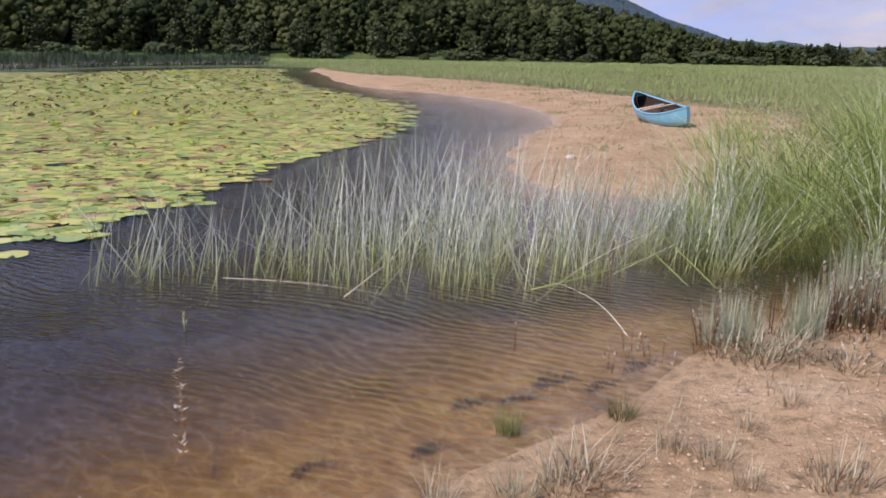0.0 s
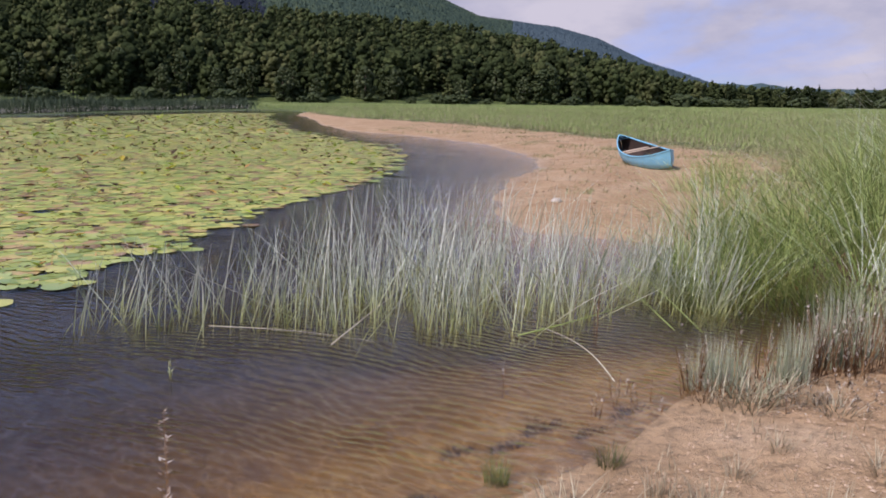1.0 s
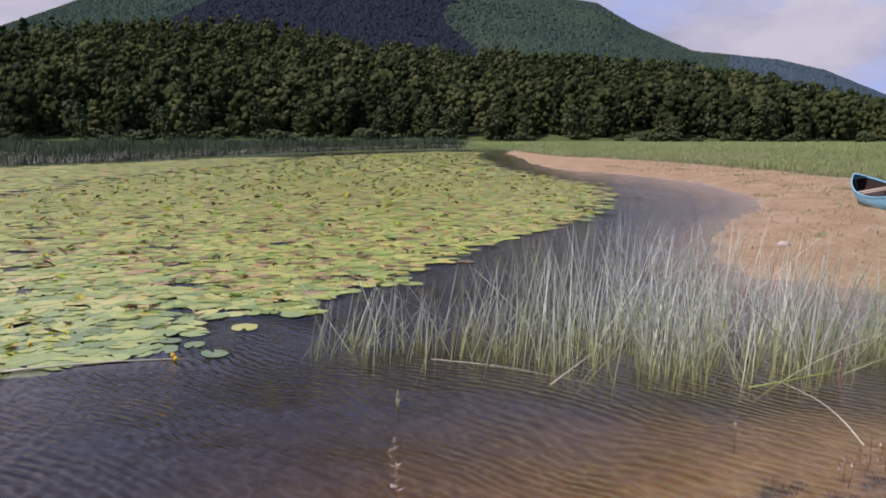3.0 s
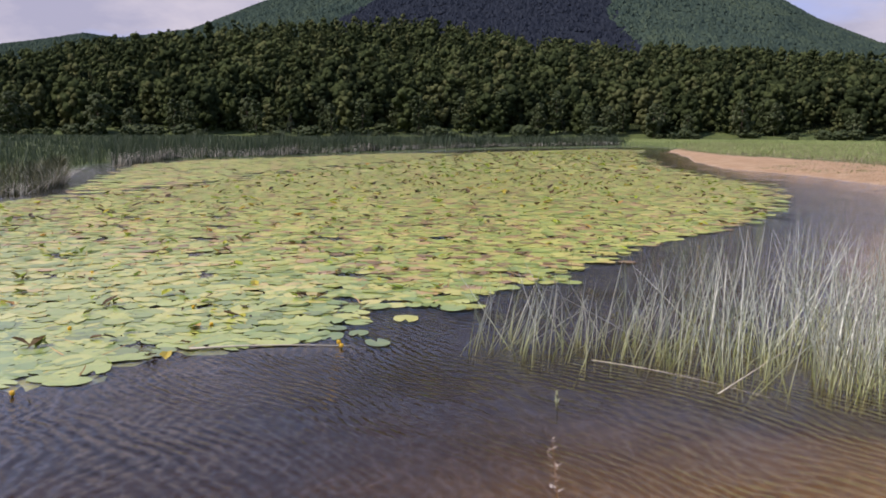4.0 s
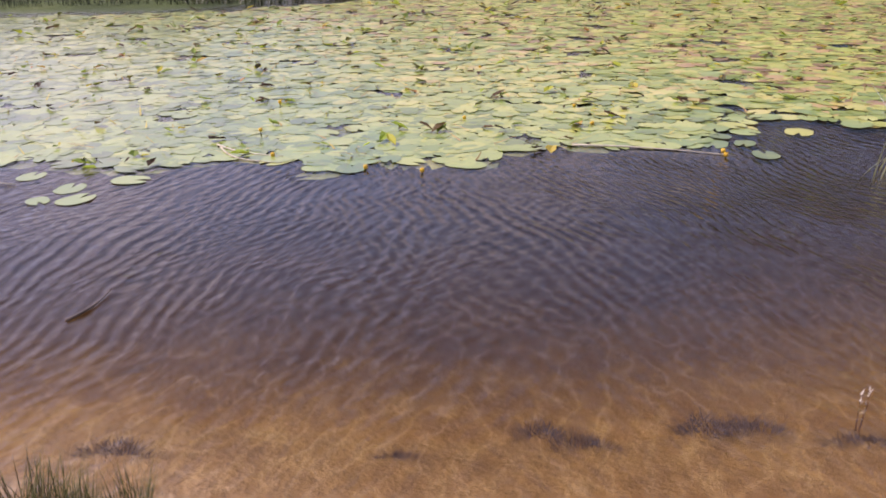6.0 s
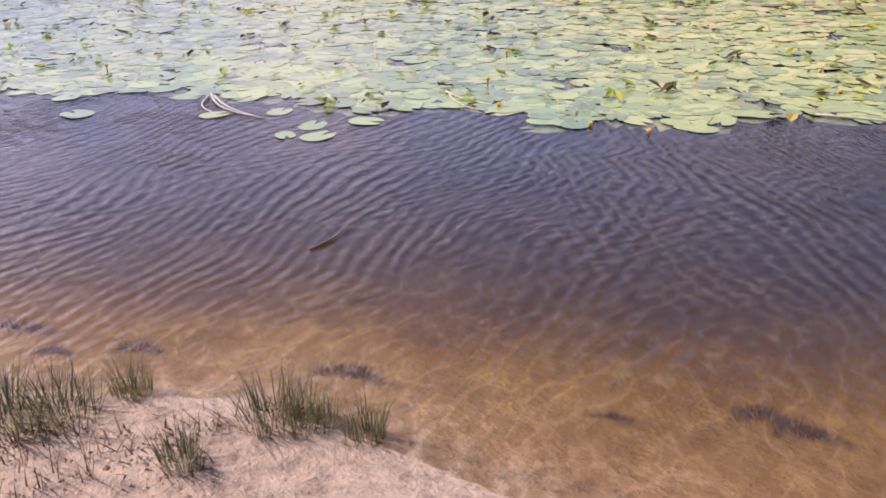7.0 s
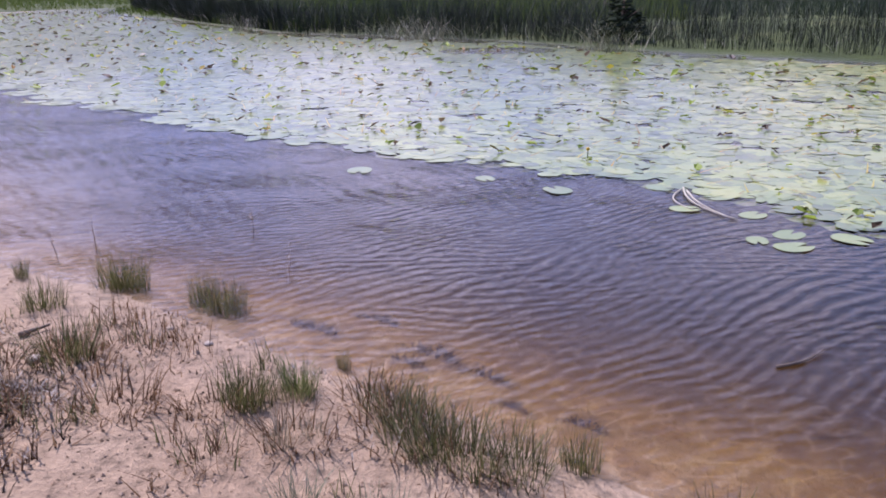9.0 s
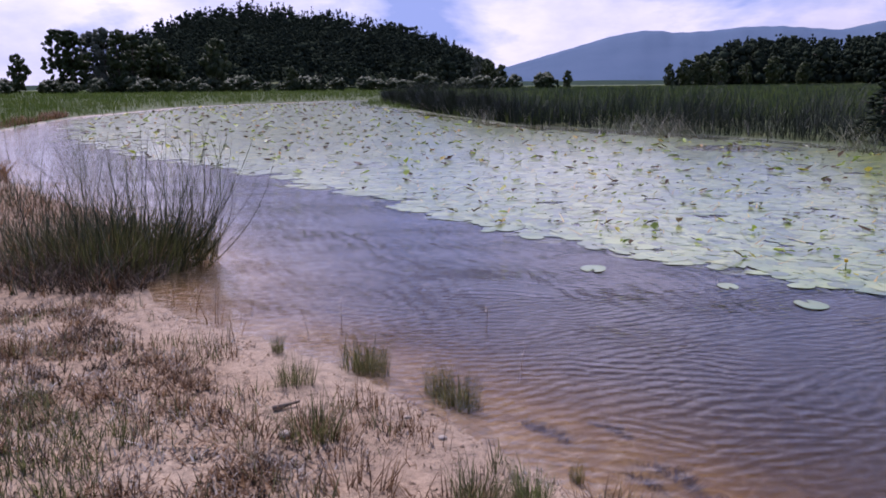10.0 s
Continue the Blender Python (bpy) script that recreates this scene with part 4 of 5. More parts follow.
def meadow(name, a0, a1, r0, r1, n, tall, mat, label, skip=None, width=0.02):
    r = np.exp(rng.uniform(math.log(r0), math.log(r1), n))
    b = np.radians(rng.uniform(a0, a1, n))
    p = np.c_[r * np.sin(b), r * np.cos(b)]
    keep = signed(p[:, 0], p[:, 1], SHORE) < -0.3
    if skip is not None:
        keep &= rng.random(n) < skip(p[:, 0], p[:, 1])
    p, r = p[keep], r[keep]
    m = len(p)
    k = 5
    pp = np.repeat(p, k, 0) + rng.normal(0, 1, (m * k, 2)) * np.repeat(0.006 * r + 0.05, k)[:, None]
    rr = np.repeat(r, k)
    h = tall * np.repeat(np.clip(0.3 + (cover_of(p[:, 0], p[:, 1]) - 0.5) * 2.2, 0.3, 1), k) * rng.uniform(0.5, 1.1, m * k) * np.repeat(0.75 + 0.35 * ripple2(p[:, 0] * 0.25, p[:, 1] * 0.25), k)
    v, f = blades(on_ground(pp), np.maximum(h, 0.08), width * (0.35 + rr / 24), rng.uniform(0, 0.35, m * k), rng.uniform(0, 0.35, m * k), rng.uniform(0, 6.283, m * k), 1)
    tagged(new(name, mesh(name, v, f, mat)), label, "grass", kind="stuff")


def turfed(lo, hi):
    return lambda x, y: np.clip((cover_of(x, y) - lo) / (hi - lo), 0, 1)


meadow("meadow_grass", -12, 40, 16, 320, 46000, 0.40, MEADOW, "fresh green meadow grass behind the sandy beach", turfed(0.7, 0.98), 0.014)
meadow("short_olive_grass", -8, 40, 9, 140, 30000, 0.30, OLIVE, "short olive and straw grass beside the beach", turfed(0.28, 0.6))
meadow("dry_beach_grass", -6, 40, 9, 70, 6500, 0.30, STRAW, "thin dry grass at the edge of the beach", turfed(0.2, 0.6))
meadow("marsh_grass", -108, -12, 36, 300, 16000, 0.9, REED, "dark green marsh grass behind the reed bed", turfed(0.3, 0.6))
meadow("west_meadow_grass", -150, -80, 34, 430, 18000, 0.7, WESTGRASS, "green meadow grass on the far lake shore", turfed(0.45, 0.6))


# ---- reed beds on the far shore ----
def reed_belt(name, line, depth, n, tall, width, mat, label, droop=0.2):
    L = np.array(line)
    seg = np.hypot(*np.diff(L, axis=0).T)
    at = np.r_[0, np.cumsum(seg)]
    t = rng.uniform(0, at[-1], n)
    x, y = np.interp(t, at, L[:, 0]), np.interp(t, at, L[:, 1])
    r = np.hypot(x, y)
    push = rng.random(n) ** 1.4 * depth
    p = np.c_[x + x / r * push, y + y / r * push]
    base = np.c_[p, np.maximum(ground_z(p[:, 0], p[:, 1]), 0) - 0.05]
    v, f = blades(base, rng.uniform(0.45, 1.05, n) * tall * (0.74 + 0.5 * ripple2(p[:, 0] * 0.45, p[:, 1] * 0.45) + 0.16 * ripple2(p[:, 0] * 1.6, p[:, 1] * 1.6)), width * r / 30, rng.uniform(0, droop, n), rng.uniform(0, droop * 1.6, n), rng.uniform(0, 6.283, n), 3)
    tagged(new(name, mesh(name, v, f, mat)), label, "reeds", kind="stuff")


WEST = [(-70, -33), (-46, -18.5), (-33, -9.8), (-29.7, -4.8), (-26.5, -0.6), (-22.3, 3.2), (-18.6, 8)]
NORTH = [(-31, 29.5), (-34.5, 37), (-33.5, 46), (-35, 60), (-34.5, 90), (-26, 118)]
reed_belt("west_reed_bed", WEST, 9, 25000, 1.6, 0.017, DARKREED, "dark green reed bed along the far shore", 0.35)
reed_belt("west_dead_reeds", WEST, 2.2, 650, 0.8, 0.014, DEADREED, "bent pale dead reeds before the reed bed", 0.9)
reed_belt("north_reed_bed", NORTH, 22, 19000, 1.6, 0.03, REED, "grey-green reed bed along the far lake end")
reed_belt("south_bank_growth", [(-37, -37.6), (-24.5, -29), (-16.6, -21), (-12.2, -14.8), (-10.7, -12.4)], 3.0, 4200, 0.5, 0.03, RUDDY, "low brown growth along the lake edge", 0.6)
reed_belt("north_dead_reeds", NORTH, 4, 11000, 0.75, 0.018, DEADREED, "pale dead reeds at the foot of the reed bed", 0.9)
for i, (x, y) in enumerate(((-36.5, -12.0), (-30.0, -4.6), (-29.4, -3.7), (-28.6, -2.9), (-23.4, 2.0))):
    n = 90
    a = rng.uniform(0, 6.283, n)
    v, f = stems(np.c_[rng.normal(0, 0.7, n), rng.normal(0, 0.5, n), np.zeros(n)], rng.uniform(0.3, 0.95, n), np.full(n, 0.016), rng.uniform(0.2, 1.4, n), rng.uniform(0, 0.6, n), a, 3)
    ob = new("dead_reed_fan", mesh("dead_reed_fan", v, f, GREYRUSH))
    ob.location = (x + 0.75, y - 0.1, 0.0)
    tagged(ob, "bleached broken reeds fanning out at the waterside", "reeds", "dead reed fans")
POINT = [(-18.6, 8.0), (-17.8, 11.0), (-18.2, 14.5), (-20.5, 17.5), (-23.5, 20)]
# cloud shade over the point is put into the dark reed colour
reed_belt("reed_point", POINT, 12, 9500, 0.8, 0.03, DARKGRASS, "reeds on a point in the lily field, darkened for cloud shade", 0.4)
reed_belt("dead_reed_point", POINT, 1.5, 1500, 0.7, 0.018, DEADREED, "pale broken reeds at the edge of the point", 0.9)


# ---- woods ----
OCTA = np.array([(1, 0, 0), (-1, 0, 0), (0, 1, 0), (0, -1, 0), (0, 0, 1), (0, 0, -1)], float)
OCTF = [(0, 2, 4), (2, 1, 4), (1, 3, 4), (3, 0, 4), (2, 0, 5), (1, 2, 5), (3, 1, 5), (0, 3, 5)]


def crowns(p, tall, wide, clumps, conifer):
    """Crowns of many small leafy clumps over an uneven, lobed egg or a cone, all trees as one body."""
    n = len(p)
    m = n * clumps
    owner = np.repeat(np.arange(n), clumps)
    u = rng.random(m)
    a = rng.uniform(0, 6.283, m)
    cone = np.repeat(conifer, clumps)
    phase = rng.uniform(0, 6.283, n)[owner]
    egg = np.sqrt(np.clip(1 - (2 * u - 0.9) ** 2 / 1.25, 0.03, 1)) * (0.84 + 0.24 * np.sin(3 * a + phase + 4 * u))
    prof = np.where(cone, 1.05 - u, egg)
    rad = prof * (0.35 + 0.65 * rng.random(m) ** 0.6) * wide[owner] * 0.5
    c = np.stack([p[owner, 0] + rad * np.cos(a), p[owner, 1] + rad * np.sin(a), p[owner, 2] + tall[owner] * (0.10 + 0.86 * u)], 1)
    size = wide[owner] * rng.uniform(0.11, 0.27, m) * (46 / max(clumps, 46)) ** 0.32 * (24 / min(max(clumps, 8), 24)) ** 0.35 * np.where(cone, 0.45 + 0.7 * (1 - u), 1.0)
    q = rng.normal(0, 1, (m, 4))
    w, i, j, k = (q / np.linalg.norm(q, axis=1, keepdims=True)).T
    turned = np.stack([np.stack([1 - 2 * (j * j + k * k), 2 * (i * j + k * w), 2 * (i * k - j * w)], 1), np.stack([2 * (i * j - k * w), 1 - 2 * (i * i + k * k), 2 * (j * k + i * w)], 1),
                       np.stack([2 * (i * k + j * w), 2 * (j * k - i * w), 1 - 2 * (i * i + j * j)], 1)], 1)
    spokes = np.concatenate([turned, -turned], 1)[:, [0, 3, 1, 4, 2, 5]]
    V = c[:, None, :] + spokes * size[:, None, None] * rng.uniform(0.6, 1.25, (m, 6, 1))
    F = (np.arange(m)[:, None, None] * 6 + np.array(OCTF)[None]).reshape(-1, 3)
    return V.reshape(-1, 3), F


def forest(name, n, a0, a1, r0, r1, tall, clumps, mat, label, share=0.35):
    r = rng.random(n * 2)
    b = rng.uniform(a0, a1, n * 2)
    foot, crest = np.interp(b, HZ[:, 0], HZ[:, 1]), np.interp(b, HZ[:, 0], HZ[:, 2])
    low = np.interp(b, HZ[:, 0], HZ[:, 3])
    near = foot + (crest - foot) * r0
    dist = np.sqrt(near ** 2 + r * ((foot + (crest - foot) * r1) ** 2 - near ** 2))
    keep = low > 0.010
    b, dist = np.radians(b[keep][:n]), dist[keep][:n]
    p = np.c_[dist * np.sin(b), dist * np.cos(b)]
    p = np.c_[p, ground_z(p[:, 0], p[:, 1]) - 0.4]
    m = len(p)
    t = tall * (0.5 + 0.68 * rng.random(m) ** 0.8) * np.interp(np.degrees(np.arctan2(p[:, 0], p[:, 1])), [13, 19, 34], [1.0, 0.6, 0.45])
    t *= np.where(np.abs(np.degrees(np.arctan2(p[:, 0], p[:, 1])) + 90) < 10, np.clip(np.interp(np.degrees(np.arctan2(p[:, 0], p[:, 1])), HZ[:, 0], HZ[:, 3]) / 0.045, 0.3, 1), 1.0)
    conifer = rng.random(m) < share
    v, f = crowns(p, t * np.where(conifer, 1.12, 1), t * np.where(conifer, 0.42, 0.52) * rng.uniform(0.85, 1.2, m), clumps, conifer)
    me = smooth(mesh(name, v, f, mat))
    tone = me.attributes.new("tone", "FLOAT", "POINT")
    tone.data.foreach_set("value", np.repeat(rng.random(m), clumps * 6).astype(np.float32))
    tagged(new(name, me), label, "forest", kind="stuff")


forest("hill_forest", 1050, -80, 34, 0.01, 0.16, 14, 46, WOODS, "mixed green forest at the foot of the hill")
forest("upper_hill_forest", 4100, -80, 34, 0.13, 1.02, 14, 19, WOODS, "mixed green forest up to the crest of the hill")
forest("knoll_forest", 2300, -143, -106, 0.0, 1.0, 12.5, 14, SPRUCE, "dark spruce forest on a low wooded knoll", share=0.85)
forest("west_wood", 800, -100, -80, 0.0, 0.5, 13, 16, SPRUCE, "dark mixed wood behind the marsh", share=0.6)


def far_trees(name, n, a0, a1, r0, r1, mat, label, patch):
    b = np.radians(rng.uniform(a0, a1, n))
    r = np.sqrt(rng.uniform(r0 * r0, r1 * r1, n))
    p = np.c_[r * np.sin(b), r * np.cos(b)]
    k = patch(np.degrees(b), r)
    p = p[k]
    m = len(p)
    base = np.c_[p, ground_z(p[:, 0], p[:, 1]) - 2]
    h, w = rng.uniform(5, 9, m), rng.uniform(5, 9, m)
    V = np.empty((m, 5, 3))
    ph = rng.uniform(0, 6.283, m)
    for i in range(4):
        V[:, i] = base + np.stack([np.cos(ph + 1.571 * i) * w, np.sin(ph + 1.571 * i) * w, 0.25 * h * (i % 2)], 1)
    V[:, 4] = base + np.stack([rng.normal(0, 1, m), rng.normal(0, 1, m), h], 1)
    F = (np.arange(m)[:, None, None] * 5 + np.array([(0, 1, 4), (1, 2, 4), (2, 3, 4), (3, 0, 4)])[None]).reshape(-1, 3)
    tagged(new(name, mesh(name, V.reshape(-1, 3), F, mat)), label, "forest", kind="stuff")


far_trees("mountain_forest", 52000, -62, 5.5, 950, 2520, FARWOODS, "green forest covering the mountain behind", lambda b, r: ~cloud_shaded(b, r))
far_trees("ridge_forest", 12000, 5.5, 26, 950, 2520, HAZEWOODS, "forest on the ridge behind the hill, haze painted in blue", lambda b, r: r > 0)
# same mountain trees, their colour darkened for the cloud's shade
far_trees("mountain_spruce_stand", 22000, -33, -9, 950, 2520, SHADED_SLOPE, "high mountain forest with a cloud's shade painted into its colour", cloud_shaded)


# ---- single trees and shrubs ----
def trunk_mesh(h, r):
    bm = bmesh.new()
    bmesh.ops.create_cone(bm, segments=8, radius1=r, radius2=r * 0.35, depth=h, cap_ends=True)
    for q in bm.verts:
        q.co.z += h / 2
        q.co.x += 0.05 * h * math.sin(q.co.z / h * 2.5)
    for a, s, l in ((0.6, 0.45, 0.35), (2.7, 0.55, 0.3), (4.6, 0.62, 0.28)):
        limb = bmesh.ops.create_cone(bm, segments=6, radius1=r * 0.45, radius2=r * 0.12, depth=l * h, cap_ends=True)["verts"]
        m = pose(0.05 * h * math.sin(s * 2.5), 0, s * h) @ Matrix.Rotation(a, 4, "Z") @ Matrix.Rotation(radians(42), 4, "Y") @ Matrix.Translation((0, 0, l * h / 2))
        bmesh.ops.transform(bm, matrix=m, verts=limb)
    return bm


def make_tree(name, tall, wide, conifer, leaf, label, category, group, at):
    tree = thing(name, at, label, category, group)
    part("trunk", trunk_mesh(tall * 0.8, tall * 0.018), BARK, tree)
    low = np.array([[0.0, 0.0, 0.0]])
    v, f = crowns(low, np.array([tall]), np.array([wide]), 110 if tall < 6 else 230, np.array([conifer]))
    c = v.reshape(-1, 6, 3).mean(1, keepdims=True)
    shift = np.array([noise.noise_vector(Vector(q) * (1.9 / wide) + Vector((tall, wide, 0))) for q in c[:, 0]])[:, None, :]
    v = (c + shift * wide * 0.16 + (v.reshape(-1, 6, 3) - c) * rng.uniform(0.5, 1.0, (len(c), 1, 1))).reshape(-1, 3)
    me = smooth(mesh("crown", v, f, leaf))
    me.attributes.new("tone", "FLOAT", "POINT").data.foreach_set("value", np.full(len(v), 0.45, np.float32))
    ob = new("crown", me)
    ob.parent = tree
    return tree


def stand_at(bearing, dist, sink=0.1):
    x, y = dist * math.sin(radians(bearing)), dist * math.cos(radians(bearing))
    return x, y, float(ground_z(np.array([x]), np.array([y]))[0]) - sink


GROUP = "trees on the far shore"
oak = make_tree("tree", 14, 9, False, LIGHTLEAF, "broad dark green tree on the far meadow edge", "tree", GROUP, stand_at(-129.7, 240))
poplar = make_tree("tree", 16, 8, False, SHRUB, "tall dark green tree on the far meadow edge", "tree", GROUP, stand_at(-135.5, 234))
aspen = make_tree("tree", 16.5, 8.5, False, GREYLEAF, "tall grey-green poplar on the far meadow edge", "tree", GROUP, stand_at(-133.6, 240))
fir = make_tree("tree", 14, 5.5, True, SPRUCE, "dark pointed spruce on the meadow edge", "tree", GROUP, stand_at(-130.6, 300))
thicket = make_tree("shrub", 3.4, 5.2, False, SHRUB, "dark green shrub at the foot of the hill", "shrub", "shrubs before the hill", stand_at(-8.0, 276))
bush = make_tree("shrub", 3.4, 5.2, False, WILLOW, "grey-green willow shrub at the foot of the wood", "shrub", "willow shrubs", stand_at(-127.5, 222))


def again(what, bearing, dist, size, wide=1.0):
    x, y, z = stand_at(bearing, dist)
    copy_thing(what, pose(x, y, z, 0, 0, rng.uniform(0, 360)) @ Matrix.Diagonal((size * wide, size * wide, size, 1)))


for kind, b, d, s, w in ((oak, -137.9, 240, 0.72, 0.8), (poplar, -134.7, 232, 0.98, 1.0), (aspen, -132.9, 236, 1.05, 0.9), (poplar, -132.1, 230, 1.0, 0.9), (poplar, -131.3, 236, 0.95, 1.0), (oak, -130.4, 246, 0.92, 1.0), (fir, -131.4, 300, 1.5, 1.0), (fir, -129.9, 310, 1.45, 1.1),
                         (oak, -128.9, 240, 0.72, 1.0), (oak, -126.1, 228, 0.98, 0.85), (oak, -121.2, 224, 0.46, 0.9), (fir, -119.3, 222, 0.44, 1.2), (oak, -115.2, 226, 0.36, 0.9), (oak, -112.6, 230, 0.36, 1.0), (aspen, -108.6, 300, 0.74, 0.8), (oak, -107.9, 300, 0.72, 0.8), (oak, -107.0, 300, 0.6, 0.9), (oak, -108.3, 320, 0.7, 0.9),
                         (oak, -103.8, 250, 0.36, 0.9), (oak, -102.5, 250, 0.38, 0.9), (oak, -95.8, 330, 0.62, 0.8), (oak, -94.8, 326, 0.72, 1.0), (oak, -93.8, 330, 0.85, 1.1), (oak, -92.6, 326, 0.72, 1.1), (oak, -91.0, 330, 0.6, 1.0), (oak, -89.4, 326, 0.75, 1.0), (oak, -87.6, 330, 0.6, 1.1), (fir, -92.2, 350, 1.25, 1.2), (fir, -90.3, 350, 1.35, 1.2), (fir, -86.6, 350, 1.2, 1.3)):
    again(kind, b, d, s, w)
for i in range(60):
    again(bush, rng.uniform(-140, -104), rng.uniform(214, 240), rng.uniform(0.6, 1.15), rng.uniform(0.9, 1.4))
for i in range(90):
    again(thicket, rng.uniform(-60, 30), rng.uniform(268, 290), rng.uniform(0.35, 1.2), rng.uniform(1.0, 1.9))
for i in range(50):
    b = rng.uniform(-75, 13)
    again(fir if rng.random() < 0.15 else (oak if rng.random() < 0.7 else poplar), b, float(np.interp(b, HZ[:, 0], HZ[:, 1])) + rng.uniform(-4, 10), rng.uniform(0.55, 0.95), rng.uniform(0.85, 1.1))
x, y = -24.4, 2.4
copy_thing(fir, pose(x, y, 0.1) @ Matrix.Diagonal((0.28, 0.28, 0.115, 1)))
copy_thing(oak, pose(-44, 108, 0.1) @ Matrix.Diagonal((0.14, 0.14, 0.13, 1)))


# ---- canoe on the beach ----
def canoe(at, turn, heel):
    boat = thing("canoe", at, "light blue open canoe with dark inside lying on sand", "canoe", "", turn, (2.2, heel))
    N, M, half = 24, 9, 1.98

    def station(s, off):
        e = abs(s)
        b = max(0.43 * (1 - e ** 2.1) ** 0.85 - off, 0.004)
        top, keel = 0.30 + 0.23 * e ** 2.2, 0.17 * e ** 3.0 + off
        y = s * (half - off)
        ring = []
        for j in range(-M, M + 1):
            u = j / M
            a = abs(u)
            w = math.copysign(b * (1 - (1 - a) ** 2.3) ** 0.62, u) if a else 0.0
            ring.append((w, y - 0.10 * math.copysign(1, s) * e ** 8 * (1 - a), keel + (top - keel) * a ** 2.1))
        return ring

    def shell(off, flip):
        bm = bmesh.new()
        rows = [[bm.verts.new(q) for q in station(-1 + 2 * i / N, off)] for i in range(N + 1)]
        for a, b in zip(rows, rows[1:]):
            for j in range(2 * M):
                bm.faces.new((a[j], a[j + 1], b[j + 1], b[j]) if flip else (a[j], b[j], b[j + 1], a[j + 1]))
        return bm

    part("hull", shell(0.0, False), BLUE, boat)
    part("lining", shell(0.014, True), BROWN, boat, "dark brown inside of the hull")
    for side in (-1, 1):
        bm = bmesh.new()
        rows = []
        for i in range(N + 1):
            w, y, z = station(-1 + 2 * i / N, 0.0)[0 if side < 0 else -1]
            rows.append([bm.verts.new((w + side * d, y, z + h)) for d, h in ((0.008, -0.016), (0.008, 0.012), (-0.022, 0.012), (-0.022, -0.016))])
        for a, b in zip(rows, rows[1:]):
            for j in range(4):
                bm.faces.new((a[j], b[j], b[(j + 1) % 4], a[(j + 1) % 4]))
        part("gunwale", bm, BLUE, boat)
    for s, width, depth, nm in ((-0.45, 0.12, 0.10, "seat"), (0.02, 0.07, 0.02, "thwart"), (0.42, 0.12, 0.10, "seat")):
        b = 0.43 * (1 - abs(s) ** 2.1) ** 0.85
        bm = bmesh.new()
        bmesh.ops.create_cube(bm, size=1)
        for q in bm.verts:
            q.co = Vector((q.co.x * 2 * b * 0.96, s * half + q.co.y * width, 0.35 - depth + q.co.z * 0.022))
        bmesh.ops.bevel(bm, geom=bm.edges[:], offset=0.005, segments=1, affect="EDGES")
        part(nm, bm, LATH, boat, "pale bare wooden board")
    for s in (-1, 1):
        bm = bmesh.new()
        q = [bm.verts.new(v) for v in station(s * 0.80, 0.0)[:1] + station(s * 0.80, 0.0)[-1:] + station(s * 0.97, 0.0)[-1:] + station(s * 0.97, 0.0)[:1]]
        for v in q:
            v.co.z += 0.006
        bm.faces.new(q)
        bmesh.ops.solidify(bm, geom=bm.faces[:], thickness=0.02)
        part("deck", bm, BLUE, boat)
    return boat


canoe((5.08, 19.1, float(ground_z(np.array([5.08]), np.array([19.1]))[0]) + 0.05), 2.0, -12)


# ---- tufts, weeds and litter on the bank ----
def tuft_mesh(name, n, tall, spread, mat, flare=0.35, width=0.006):
    a, r = rng.uniform(0, 6.283, n), spread * np.sqrt(rng.random(n))
    base = np.c_[r * np.cos(a), r * np.sin(a) * 0.8, np.full(n, -0.015)]
    v, f = blades(base, rng.uniform(0.45, 1.0, n) * tall, rng.uniform(0.7, 1.3, n) * width, rng.uniform(0, flare, n), rng.uniform(0, flare, n), a + rng.normal(0, 0.7, n), 3)
    return mesh(name, v, f, mat)


def weed_chunks(n, tall, spread, leaf):
    """Upright stalks set with small leaflets."""
    a, r = rng.uniform(0, 6.283, n), spread * np.sqrt(rng.random(n))
    base = np.c_[r * np.cos(a), r * np.sin(a), np.full(n, -0.02)]
    h = rng.uniform(0.5, 1.0, n) * tall
    v1, f1 = stems(base, h, np.full(n, 0.008), rng.uniform(0, 0.25, n), rng.uniform(0, 0.2, n), a, 3)
    k = 11
    own = np.repeat(np.arange(n), k)
    t = rng.uniform(0.25, 1.0, n * k)
    c = base[own] + np.c_[np.cos(a[own]) * 0.12 * t * h[own], np.sin(a[own]) * 0.12 * t * h[own], t * h[own]]
    v2, f2 = blades(c, np.full(n * k, leaf), np.full(n * k, leaf * 0.45), rng.uniform(0.4, 1.5, n * k), np.zeros(n * k), rng.uniform(0, 6.283, n * k), 2)
    return (v1, f1), (v2, f2)


GREEN = [tuft_mesh("grass_tuft", 150, 0.22, 0.10, FRESH if i == 3 else TUFT, 0.45, 0.0042) for i in range(4)]
RUSHY = [tuft_mesh("rush_tuft", 230, 0.19, 0.13, TUFT, 0.5, 0.0034) for i in range(3)]
DRY = [tuft_mesh("dry_tuft", 75, 0.16, 0.09, GREYRUSH if i == 2 else STRAW, 0.65, 0.0045) for i in range(4)]
DARK = [tuft_mesh("sunken_weed", 520, 0.03, 0.13, MUDWEED, 1.8, 0.0032) for i in range(3)]
BROWN_TUFT = [tuft_mesh("brown_tuft", 80, 0.13, 0.13, RUDDY, 0.9, 0.005) for i in range(3)]
GREY = [tuft_mesh("grey_rush_tuft", 90, 0.46, 0.12, HORSETAIL, 0.22, 0.006) for i in range(3)]


